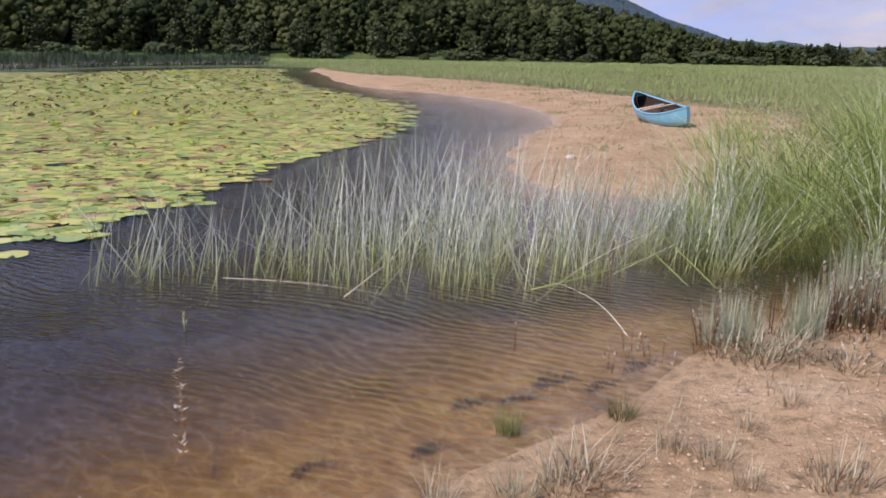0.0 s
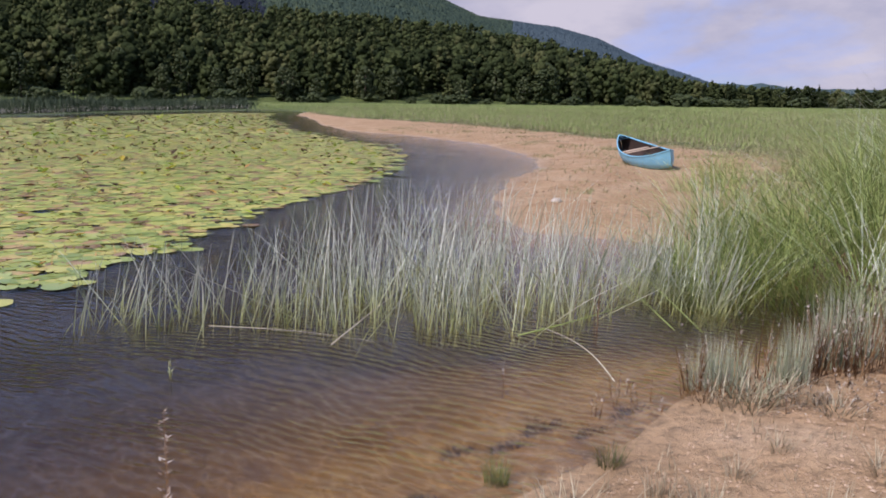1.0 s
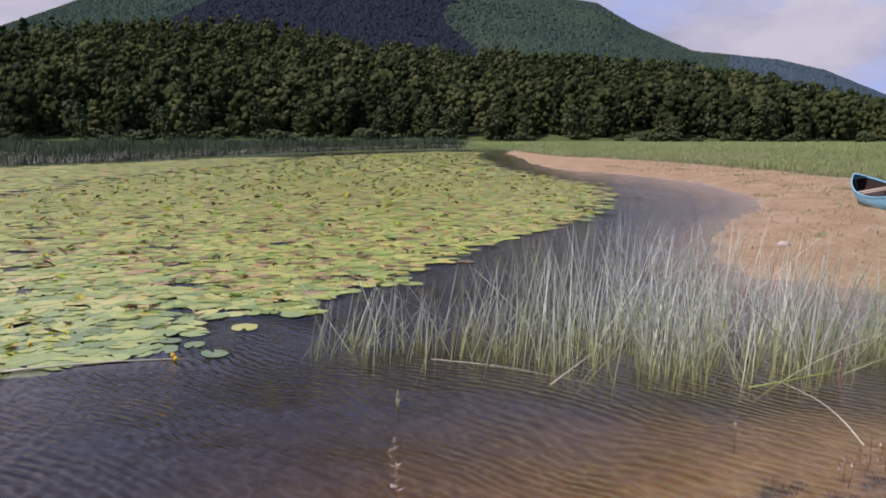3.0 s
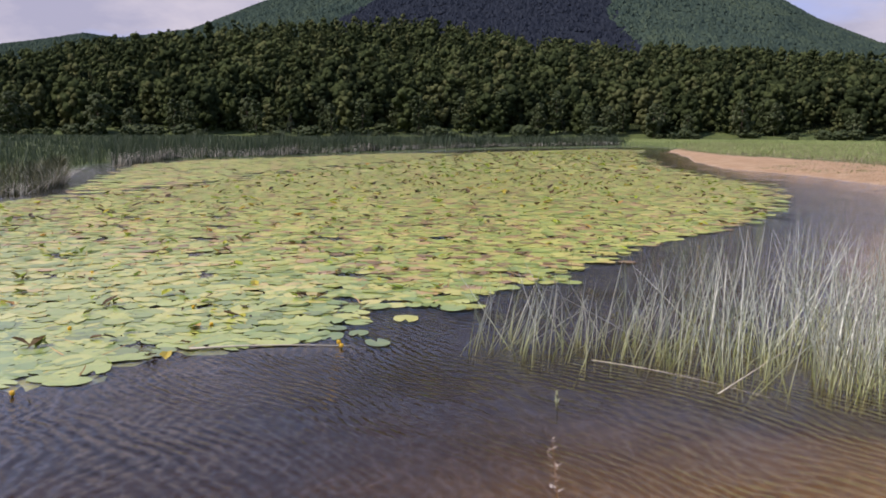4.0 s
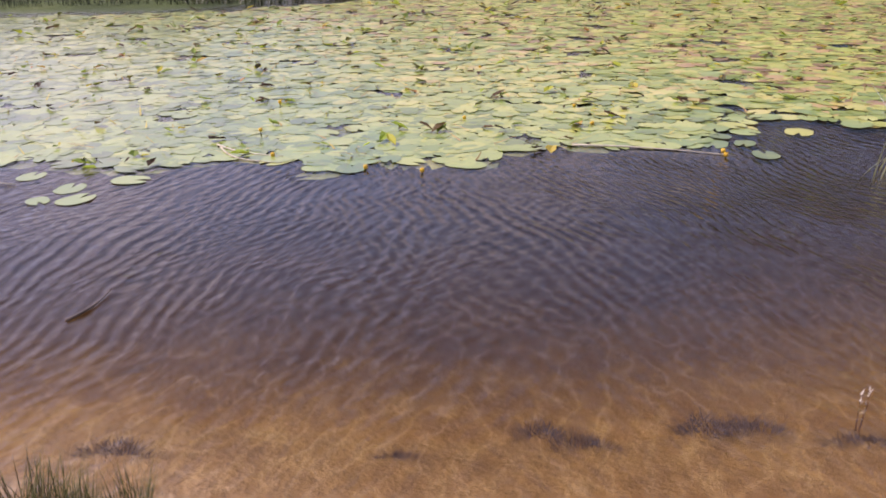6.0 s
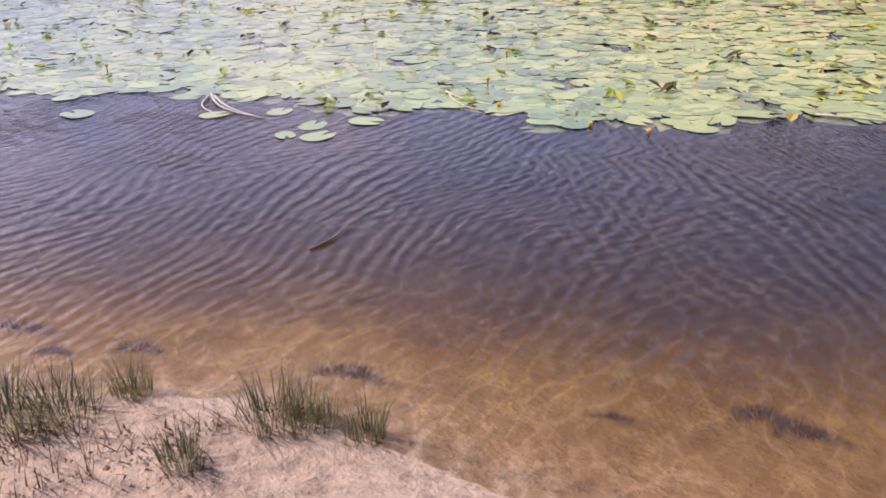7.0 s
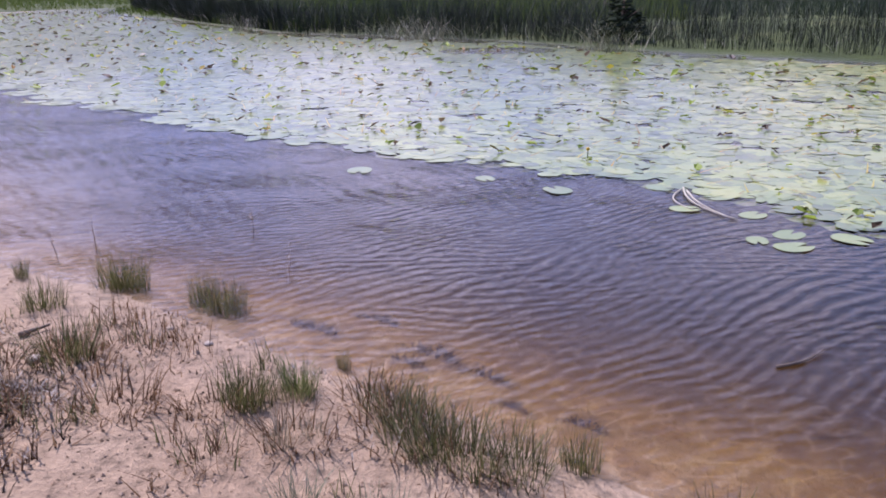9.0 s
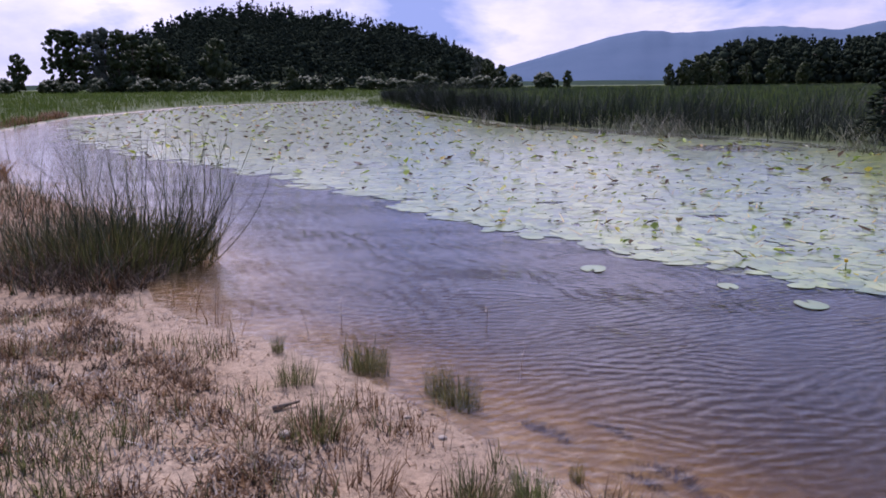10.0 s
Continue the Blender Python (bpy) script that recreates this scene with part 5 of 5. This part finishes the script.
def plant(meshes, x, y, size, name, label, category, group, z=None, wide=1.0):
    ob = new(name, meshes[int(rng.integers(len(meshes)))])
    z = float(ground_z(np.array([x]), np.array([y]))[0]) if z is None else z
    ob.matrix_world = pose(x, y, z, 0, 0, rng.uniform(0, 360)) @ Matrix.Diagonal((size * wide, size * wide, size, 1))
    return tagged(ob, label, category, group)


for x, y, s, w in ((-4.61, -3.30, 0.75, 0.6), (-3.46, -2.40, 1.1, 1.15), (-3.18, -1.53, 1.0, 1.0), (-3.32, -1.34, 0.8, 1.0), (-2.88, -0.25, 0.75, 0.9), (-2.29, 0.36, 0.85, 0.8), (0.31, 3.17, 0.8, 0.7), (0.81, 3.28, 0.55, 1.2), (-2.38, -0.17, 0.7, 1.0), (-3.61, -1.22, 0.6, 0.5)):
    plant(GREEN, x, y, s, "grass_tuft", "short green shore grass tuft on damp sand", "grass tuft", "shore tufts", wide=w)
for x, y, s, w in ((-4.10, -2.87, 1.05, 0.8), (-4.57, -2.70, 1.35, 0.8), (-4.52, -2.62, 1.2, 0.7), (-4.34, -2.06, 1.2, 0.9), (-4.28, -1.96, 1.1, 0.7), (-4.42, -2.16, 1.45, 0.4), (-2.86, -0.68, 1.0, 1.35), (-2.95, -0.80, 0.9, 1.3), (-2.82, -0.47, 0.95, 1.2), (-3.23, -0.95, 0.9, 1.1), (-3.12, -0.85, 0.8, 1.3), (-2.48, 0.15, 1.0, 1.0), (-2.42, 0.24, 0.7, 1.0), (-3.26, -1.33, 0.75, 0.9), (-3.19, -1.49, 0.85, 1.0), (-0.02, 3.02, 0.3, 0.9)):
    plant(RUSHY, x, y, s, "rush_tuft", "dense dark green rush tuft at the waterline", "rush tuft", "shore tufts", wide=w)
for x, y, s, w in ((1.43, 2.61, 1.2, 1.0), (0.57, 2.71, 1.2, 1.3), (0.45, 2.62, 1.0, 1.2), (1.07, 2.81, 0.9, 1.0), (0.93, 2.90, 1.0, 0.7), (1.57, 3.34, 0.6, 1.2), (2.06, 3.83, 0.9, 1.5), (1.62, 3.97, 1.1, 1.7), (1.72, 4.02, 1.1, 1.6), (1.88, 4.06, 1.0, 1.6), (0.29, 2.58, 0.8, 1.0), (1.13, 2.61, 0.7, 1.0), (0.01, 2.53, 0.9, 1.0), (1.9, 3.1, 0.8, 1.2), (-2.89, -1.30, 0.9, 0.8), (-2.95, -1.19, 0.7, 0.8), (-2.54, -1.15, 0.8, 1.0), (-2.45, -0.85, 0.8, 1.1), (-3.17, -2.52, 0.8, 0.8), (2.3, 3.3, 0.9, 1.2), (1.3, 3.1, 0.7, 1.0)):
    plant(DRY, x, y, s, "dry_tuft", "thin dry straw-coloured tuft on the sand", "dry tuft", "dry tufts", wide=w)
for x, y, s in ((-4.16, -1.53, 1.3), (-4.54, -1.28, 1.2), (-3.95, -0.89, 1.4), (-3.80, -1.0, 1.0), (-3.74, -0.63, 1.1), (-3.31, -0.22, 0.8), (-2.71, 0.45, 1.0), (-2.13, 1.17, 0.6), (-1.90, 1.65, 1.0), (-1.74, 1.70, 1.0), (-1.52, 2.09, 1.2), (-1.42, 2.18, 1.2), (-1.14, 2.38, 0.9), (0.64, 3.80, 1.3), (0.21, 3.57, 1.0), (0.45, 3.58, 1.0), (1.09, 3.89, 1.2), (-0.46, 2.91, 0.9), (0.0, 3.0, 0.8), (0.84, 3.66, 1.0), (-3.4, -0.5, 0.7)):
    plant(DARK, x, y, s, "sunken_weed", "dark waterweed cushion on the shallow lake bed", "waterweed", "sunken weeds")
for x, y, s, w in ((1.50, 4.25, 0.70, 0.7), (1.60, 4.24, 0.82, 0.8), (1.72, 4.26, 0.76, 0.8), (1.66, 4.36, 0.74, 0.8), (1.98, 4.30, 0.86, 0.6), (2.07, 4.28, 1.0, 0.6), (2.10, 4.36, 0.9, 0.6), (2.34, 4.57, 1.25, 0.6), (2.44, 4.58, 1.4, 0.55), (2.52, 4.60, 1.3, 0.6), (2.72, 4.75, 1.2, 0.7), (2.95, 4.75, 1.3, 0.8)):
    plant(GREY, x, y, s, "grey_rush_tuft", "grey-green rush tuft at the foot of the bank", "rush tuft", "bank rushes", wide=w)

for x, y, s, w in ((-3.0, -0.9, 1.1, 1.3), (-2.8, -0.62, 0.9, 1.2), (-3.28, -1.05, 1.0, 1.2), (-3.4, -2.3, 1.0, 1.2), (-3.1, -1.6, 1.0, 1.1), (-2.9, -1.25, 1.0, 1.2), (-2.5, 0.1, 0.8, 1.1), (-3.3, -2.6, 1.1, 1.3), (-3.6, -2.5, 0.9, 1.1), (-2.75, -1.5, 0.8, 1.0), (-3.05, -1.95, 1.1, 1.2), (1.5, 4.1, 1.0, 1.2), (1.75, 4.25, 1.0, 1.4), (2.1, 4.4, 1.1, 1.4), (2.45, 4.55, 1.2, 1.4), (0.55, 2.66, 0.7, 1.2), (1.4, 2.65, 0.7, 1.1)):
    plant(BROWN_TUFT, x, y, s, "brown_tuft", "low withered red-brown tuft on damp sand", "dry tuft", "brown tufts", wide=w)


def weed(x, y, n, tall, spread, stalk, leafmat, label, z=None, leaf=0.016):
    z = float(ground_z(np.array([x]), np.array([y]))[0]) if z is None else z
    ob = thing("flowering_weed", (x, y, z), label, "weed", "flowering weeds")
    (v1, f1), (v2, f2) = weed_chunks(n, tall, spread, leaf)
    for nm, v, f, m in (("stalk", v1, f1, stalk), ("seed_head", v2, f2, leafmat)):
        q = new(nm, mesh(nm, v, f, m))
        q.parent = ob
        tagged(q, kind="stuff")


for x, y, n, h, sp in ((1.47, 4.24, 12, 0.40, 0.06), (1.88, 4.36, 10, 0.42, 0.09), (2.22, 4.42, 16, 0.46, 0.08), (2.30, 4.47, 14, 0.5, 0.07), (2.46, 4.42, 18, 0.5, 0.09), (2.60, 4.50, 16, 0.55, 0.10), (2.40, 4.50, 12, 0.42, 0.08), (1.55, 4.20, 8, 0.16, 0.12), (1.95, 3.95, 10, 0.12, 0.2), (2.15, 4.0, 12, 0.1, 0.22), (2.4, 4.1, 12, 0.12, 0.25), (2.75, 4.4, 16, 0.5, 0.15)):
    weed(x, y, n, h, sp, RUDDY, BLOOM, "red-brown weed with whitish seed heads on the bank")
for x, y, n, h, sp in ((0.44, 4.37, 1, 0.22, 0.01), (1.06, 4.20, 5, 0.14, 0.12), (1.15, 4.05, 6, 0.12, 0.14), (0.88, 3.95, 3, 0.15, 0.05), (1.19, 5.45, 3, 0.55, 0.03), (-5.74, -2.30, 1, 0.42, 0.005), (-4.90, -1.83, 1, 0.3, 0.005), (-5.07, -3.34, 1, 0.36, 0.01), (-5.36, -3.25, 1, 0.3, 0.01), (-5.08, -4.12, 4, 0.42, 0.04), (-5.23, -4.41, 2, 0.3, 0.03), (-5.53, -4.12, 2, 0.16, 0.06), (-5.38, -4.76, 3, 0.3, 0.06), (-1.18, 2.42, 2, 0.10, 0.02), (-4.8, -3.75, 2, 0.3, 0.03)):
    weed(x, y, n, h + 0.1, sp, RUDDY, BLOOM, "thin weed with pale flowers standing in shallow water", z=-0.08, leaf=0.017)
weed(-1.44, 4.45, 1, 0.34, 0.01, TUFT, RUSH, "single leafy water plant above the lake surface", z=-0.1, leaf=0.026)
for x, y in ((-3.23, -0.98), (-3.05, -0.72), (-4.39, -3.55), (-2.9, -1.0), (-3.0, -2.2), (-3.4, -2.9), (-3.9, -3.4), (-3.2, -3.1), (-2.8, -2.4), (-3.6, -3.7), (-3.3, -2.15)):
    weed(x, y, 9, 0.13, 0.14, RUDDY, BLOOM, "low red-brown weed with whitish heads on sand", leaf=0.014)

# low growth and litter on the dry sand
SAND_WEST = [(-4.0, -1.9), (-3.1, -0.9), (-2.5, -0.1), (-1.9, 0.3), (-1.4, -0.6), (-1.9, -2.2), (-2.4, -4.0), (-4.2, -6.5), (-5.2, -5.2), (-4.9, -4.0), (-4.5, -3.0)]
SAND_EAST = [(0.2, 2.5), (0.8, 3.1), (1.5, 3.8), (2.6, 4.4), (3.6, 3.8), (2.6, 2.2), (1.0, 1.8)]


def sprigs(name, poly, n, tall, mat, label, need=None, width=0.005, lean=0.6, nests=0, patch=1.0):
    """Short sprigs in fours; with nests they gather round that many places."""
    if nests:
        hub, big = inside(poly, nests, need), rng.uniform(0.03, 0.13, nests) * patch
        own = rng.integers(0, nests, n)
        p = hub[own] + rng.normal(0, 1, (n, 2)) * big[own, None]
        p = p[signed(p[:, 0], p[:, 1], SHORE) < -0.05]
        n = len(p)
    else:
        p = inside(poly, n, need)
    c = np.repeat(p, 4, 0) + rng.normal(0, 0.02, (n * 4, 2))
    v, f = blades(on_ground(c, 0.01), rng.uniform(0.3, 1.0, n * 4) * tall, np.full(n * 4, width), rng.uniform(0, lean, n * 4), rng.uniform(0, 0.5, n * 4), rng.uniform(0, 6.283, n * 4), 2)
    tagged(new(name, mesh(name, v, f, mat)), label, "plants", kind="stuff")


def back_more(x, y):
    return np.clip(0.15 + (-(x + 2.4) * 0.15 - (y + 0.4) * 0.28), 0.1, 1) * (ripple2(x * 2.5, y * 2.5, 7.0) > 0.05)


sprigs("sand_sprigs", SAND_WEST, 330, 0.15, TUFT, "thin green and brown sprigs on the sand", back_more, nests=60)
sprigs("tall_dry_sprigs", SAND_WEST, 260, 0.20, RUDDY, "thin upright reddish stalks on the sand", back_more, 0.004, 0.3, nests=45)
sprigs("ruddy_sprigs", SAND_WEST, 700, 0.07, RUDDY, "low red-brown sprigs on the sand", back_more, 0.007, 1.8, nests=80)
sprigs("pale_sprigs", SAND_WEST, 700, 0.045, BLOOM, "whitish low weeds on the sand", back_more, 0.013, 1.0, nests=60)
SAND_BACK = [(-2.2, -1.9), (-3.2, -2.3), (-3.9, -3.3), (-4.4, -4.2), (-4.9, -5.1), (-4.2, -6.5), (-2.4, -4.0)]
sprigs("back_brown_growth", SAND_BACK, 950, 0.07, RUDDY, "low brown growth covering the sand", None, 0.012, 2.5, nests=70)
sprigs("back_dark_growth", SAND_BACK, 480, 0.06, DEADBROWN, "low dark growth on the sand", None, 0.010, 1.5, nests=32)
sprigs("back_green_growth", SAND_BACK, 260, 0.09, TUFT, "low green growth on the sand", None, 0.006, 1.2, nests=45)
sprigs("back_pale_growth", SAND_BACK, 900, 0.045, BLOOM, "low whitish growth on the sand", None, 0.016, 2.0, nests=45)
sprigs("corner_grass", [(-2.3, -2.7), (-2.75, -2.85), (-3.15, -3.4), (-3.4, -4.0), (-2.9, -4.2), (-2.2, -3.4)], 420, 0.12, TUFT, "fresh green grass growing on the sand", None, 0.007, 0.8)
sprigs("dry_sprigs", SAND_EAST, 90, 0.10, STRAW, "thin dry sprigs on the sand")


for q in inside(SAND_BACK, 20):
    weed(q[0], q[1], int(rng.integers(5, 12)), rng.uniform(0.08, 0.2), rng.uniform(0.05, 0.13), RUDDY, BLOOM, "low red-brown weed with whitish heads on sand", leaf=0.016)


def crumbs(name, poly, n, lo, hi, mat, label, need=None):
    p = inside(poly, n, need)
    s = lo + (hi - lo) * rng.random(n) ** 3
    c = np.c_[p, ground_z(p[:, 0], p[:, 1]) + s * 0.2]
    V = c[:, None, :] + OCTA[None] * s[:, None, None] * rng.uniform(0.5, 1.3, (n, 6, 1)) * np.array([1, 1, 0.6])
    F = (np.arange(n)[:, None, None] * 6 + np.array(OCTF)[None]).reshape(-1, 3)
    tagged(new(name, mesh(name, V.reshape(-1, 3), F, mat)), label, "litter", kind="stuff")


crumbs("sand_clods", SAND_WEST, 10000, 0.002, 0.013, CRUMB, "crumbled clods of sand and dark bits")
crumbs("sand_clods", SAND_EAST, 6000, 0.002, 0.013, CRUMB, "crumbled clods of sand and dark bits")
crumbs("pale_petals", [(1.7, 3.75), (2.0, 4.25), (2.5, 4.5), (3.2, 4.6), (3.2, 3.9), (2.5, 3.6)], 420, 0.004, 0.011, BLOOM, "whitish fallen petals strewn on the sand")
crumbs("dark_litter", SAND_WEST, 2200, 0.002, 0.008, MUDWEED, "dark plant litter strewn on the sand", back_more)


def log(name, a, b, r, mat, label, category, bend=0.0, z=0.0):
    """A tapering, slightly bent stick from a to b."""
    A, B = Vector(a), Vector(b)
    L = (B - A).length
    ob = thing(name, a, label, category)
    bm = bmesh.new()
    n = 9
    d = (B - A).normalized()
    side = d.cross(Vector((0, 0, 1))).normalized()
    up = side.cross(d)
    rows = []
    for i in range(n):
        t = i / (n - 1)
        c = d * (t * L) + side * (bend * L * math.sin(t * math.pi)) + up * (z * L * math.sin(t * math.pi))
        rr = r * (1 - 0.6 * t) * (1 + 0.15 * math.sin(7 * t))
        rows.append([bm.verts.new(c + side * rr * math.cos(q) + up * rr * math.sin(q)) for q in (0, 1.257, 2.513, 3.77, 5.027)])
    for p, q in zip(rows, rows[1:]):
        for j in range(5):
            bm.faces.new((p[j], p[(j + 1) % 5], q[(j + 1) % 5], q[j]))
    bm.faces.new(rows[0][::-1])
    bm.faces.new(rows[-1])
    part("stick", bm, mat, ob)
    return ob


g = float(ground_z(np.array([-3.77]), np.array([-2.72]))[0])
log("driftwood", (-3.71, -2.76, g + 0.015), (-3.83, -2.68, g + 0.02), 0.015, WOOD, "short piece of dark driftwood on the sand", "driftwood")
log("sunken_stick", (-3.71, 0.64, 0.006), (-3.9, 0.9, 0.01), 0.008, WOOD, "dark thin stick at the lake surface", "stick", 0.08)
FALLEN = "fallen pale bulrush stem lying over the water"
log("fallen_stem", (-0.60, 5.02, 0.01), (-0.22, 5.55, 0.22), 0.005, PALE, FALLEN, "stem")
log("fallen_stem", (-1.48, 5.40, 0.02), (-0.30, 5.08, 0.008), 0.003, PALE, FALLEN, "stem", -0.06)
log("fallen_stem", (1.07, 4.35, 0.01), (0.80, 5.25, 0.06), 0.0045, PALE, FALLEN, "stem", 0.05, 0.03)
log("fallen_stem", (0.62, 5.25, 0.01), (1.60, 5.72, 0.16), 0.006, SEDGE, FALLEN, "stem", 0.03)
log("fallen_stem", (1.9, 5.35, 0.01), (1.45, 6.0, 0.45), 0.004, SEDGE, FALLEN, "stem")
log("fallen_stem", (1.72, 5.4, 0.01), (1.35, 5.9, 0.35), 0.004, SEDGE, FALLEN, "stem")
for a, b, bend in (((-6.95, 0.85, 0.02), (-6.05, 1.06, 0.008), 0.12), ((-6.9, 0.82, 0.015), (-6.3, 0.80, 0.008), 0.16), ((-6.85, 0.86, 0.02), (-6.1, 1.02, 0.008), 0.07), ((-6.10, 2.52, 0.012), (-5.45, 2.72, 0.006), 0.1), ((-6.0, 2.5, 0.012), (-5.3, 2.62, 0.006), 0.16), ((-4.2, 4.45, 0.012), (-3.2, 5.05, 0.006), -0.05)):
    log("lily_stalk", a, b, 0.009, PALE, "pale loose lily stalk floating on the lake", "stalk", bend)
# drowned leafy stem trailing under the surface film
trail = thing("trailing_weed", (-0.97, 2.9, 0), "pale-leaved water plant trailing along the surface", "waterweed")
n = 46
t = rng.random(n)
c = np.c_[-0.34 * t + rng.normal(0, 0.012, n), 1.0 * t, np.full(n, 0.004)]
v, f = blades(c, np.full(n, 0.012), np.full(n, 0.012), rng.uniform(1.5, 3, n), np.zeros(n), rng.uniform(0, 6.283, n), 2)
q = new("leaflets", mesh("leaflets", v, f, BLOOM))
q.parent = trail
tagged(q, kind="stuff")
v, f = stems(np.array([[0.0, 0.0, 0.0]]), np.array([0.02]), np.array([0.008]), np.array([53.0]), np.array([0.0]), np.array([math.atan2(1.0, -0.34)]), 8)
q = new("stalk", mesh("stalk", v, f, RUDDY))
q.parent = trail


def stone(x, y, r, label):
    bm = bmesh.new()
    bmesh.ops.create_icosphere(bm, subdivisions=2, radius=r)
    for q in bm.verts:
        q.co *= 1 + 0.18 * noise.noise(q.co * (1.7 / r) + Vector((x, y, 0)))
        q.co.z *= 0.55
    ob = thing("stone", (x, y, float(ground_z(np.array([x]), np.array([y]))[0]) + r * 0.2), label, "stone")
    part("pebble", bm, STONE, ob)


stone(1.93, 12.15, 0.09, "pale rounded stone lying on the beach")
stone(-3.43, -2.52, 0.035, "flat pale stone beside a grass tuft")
stone(-3.76, -1.88, 0.022, "small dark pebble at the waterline")
stone(-3.93, -2.13, 0.018, "small pebble on the damp sand")


def bloom(x, y, h):
    ob = thing("lily_bloom", (x, y, -0.02), "small yellow pond lily bloom above the leaves", "flower", "pond lily blooms")
    bm = bmesh.new()
    bmesh.ops.create_cone(bm, segments=6, radius1=0.005, radius2=0.004, depth=h, cap_ends=True)
    bmesh.ops.translate(bm, vec=(0, 0, h / 2), verts=bm.verts[:])
    part("stalk", bm, TUFT, ob)
    for i in range(5):
        bm = bmesh.new()
        bmesh.ops.create_uvsphere(bm, u_segments=6, v_segments=4, radius=0.014)
        for q in bm.verts:
            q.co = Vector((q.co.x * 0.8, q.co.y * 0.45, q.co.z * 1.1))
        bmesh.ops.transform(bm, matrix=pose(0.010 * math.cos(1.257 * i), 0.010 * math.sin(1.257 * i), h + 0.006, 0, 0, 72 * i + 90), verts=bm.verts[:])
        part("petal", bm, YELLOW, ob)


for x, y, h in ((-3.31, 5.06, 0.035), (-4.75, 2.95, 0.035), (-5.5, 2.66, 0.035), (-6.1, 2.9, 0.08), (-8.3, 0.2, 0.09), (-7.0, 3.6, 0.08), (-9.23, 7.65, 0.035), (-7.38, 6.5, 0.035), (-5.12, 5.55, 0.035), (-4.54, 5.1, 0.035), (-5.45, 4.5, 0.035), (-4.42, 3.18, 0.035), (-3.24, 4.98, 0.035)):
    bloom(x, y, h)


# ---- big rush clump on the bank ----
clump = thing("rush_clump", (-6.55, -6.3, 0.0), "large dark green rush clump leaning over the water", "rush")
dark_kinds = []
for i in range(12):
    one = np.array([1.0])
    v, f = stems(np.zeros((1, 3)), one, one * 0.0072, one * 0.0, one * (0.05 + 0.075 * i), one * 0.0, 7)
    dark_kinds.append(smooth(mesh("stem", v, f, DARKRUSH)))


def clump_stem(x, y, out, way, tall, kind):
    ob = new("stem", dark_kinds[kind])
    ob.parent = clump
    tip = Vector((math.cos(way) * out, math.sin(way) * out, 1.0)).normalized()
    ob.matrix_basis = Matrix.Translation((x, y, 0)) @ tip.to_track_quat("Z", "X").to_matrix().to_4x4() @ pose(0, 0, 0, 0, 0, rng.uniform(-60, 60)) @ Matrix.Diagonal((tall, tall, tall, 1))


for i in range(190):
    a, r = rng.uniform(0, 6.283), math.sqrt(rng.random())
    clump_stem(r * math.cos(a) * 0.75 + 0.1, r * math.sin(a) * 0.85 - 0.15, 0.08 + 0.6 * r * rng.random(), a + rng.normal(0, 0.3), rng.uniform(0.6, 1.5), int(rng.integers(1, 12)))
for i in range(100):
    clump_stem(rng.normal(-0.05, 0.16), rng.normal(0.62, 0.14), rng.uniform(0.25, 1.5), rng.normal(radians(112), 0.4), rng.uniform(0.7, 1.55), int(rng.integers(3, 12)))
n = 2600
a, r = rng.uniform(0, 6.283, n), 1.0 * np.sqrt(rng.random(n))
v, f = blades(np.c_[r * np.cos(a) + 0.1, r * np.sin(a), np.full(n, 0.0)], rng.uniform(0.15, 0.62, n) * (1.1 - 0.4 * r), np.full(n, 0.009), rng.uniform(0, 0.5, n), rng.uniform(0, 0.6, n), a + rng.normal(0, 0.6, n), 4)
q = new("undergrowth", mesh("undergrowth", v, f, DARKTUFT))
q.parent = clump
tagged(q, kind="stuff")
BANK = [(-5.3, -5.0), (-5.9, -5.45), (-6.6, -5.7), (-7.1, -6.3), (-8.4, -8.0), (-10.4, -11.8), (-8.5, -12), (-5.5, -9.5), (-4.6, -6.5)]
sprigs("bank_undergrowth", BANK, 900, 0.28, RUDDY, "dense brown undergrowth on the bank", None, 0.009, 1.6)
sprigs("dead_tangle", [(-5.45, -5.15), (-6.2, -5.4), (-6.5, -6.0), (-5.9, -6.8), (-5.2, -6.6), (-5.1, -5.7)], 520, 0.26, DEADBROWN, "dark brown tangle of dead stalks under the rushes", None, 0.008, 2.2)
sprigs("bank_grass", BANK, 380, 0.55, DARKGRASS, "dark green rushes along the bank", None, 0.008, 0.9)

BEACH_SAND = [(1.3, 10.2), (1.2, 13), (2.0, 16.8), (3.2, 22), (2.6, 29), (0.4, 36), (-3, 42), (2.5, 58), (6.5, 46), (7, 30), (8, 20), (5.8, 13), (4, 10)]
sprigs("beach_grass", BEACH_SAND, 2000, 0.12, OLIVE, "small grass patches growing on the beach", None, 0.012, 0.8, nests=90, patch=5.0)
sprigs("beach_sprigs", BEACH_SAND, 900, 0.10, STRAW, "thin dry plants strewn over the beach", None, 0.012)
crumbs("beach_clods", BEACH_SAND, 4500, 0.006, 0.035, CRUMB, "crumbled clods strewn over the beach")
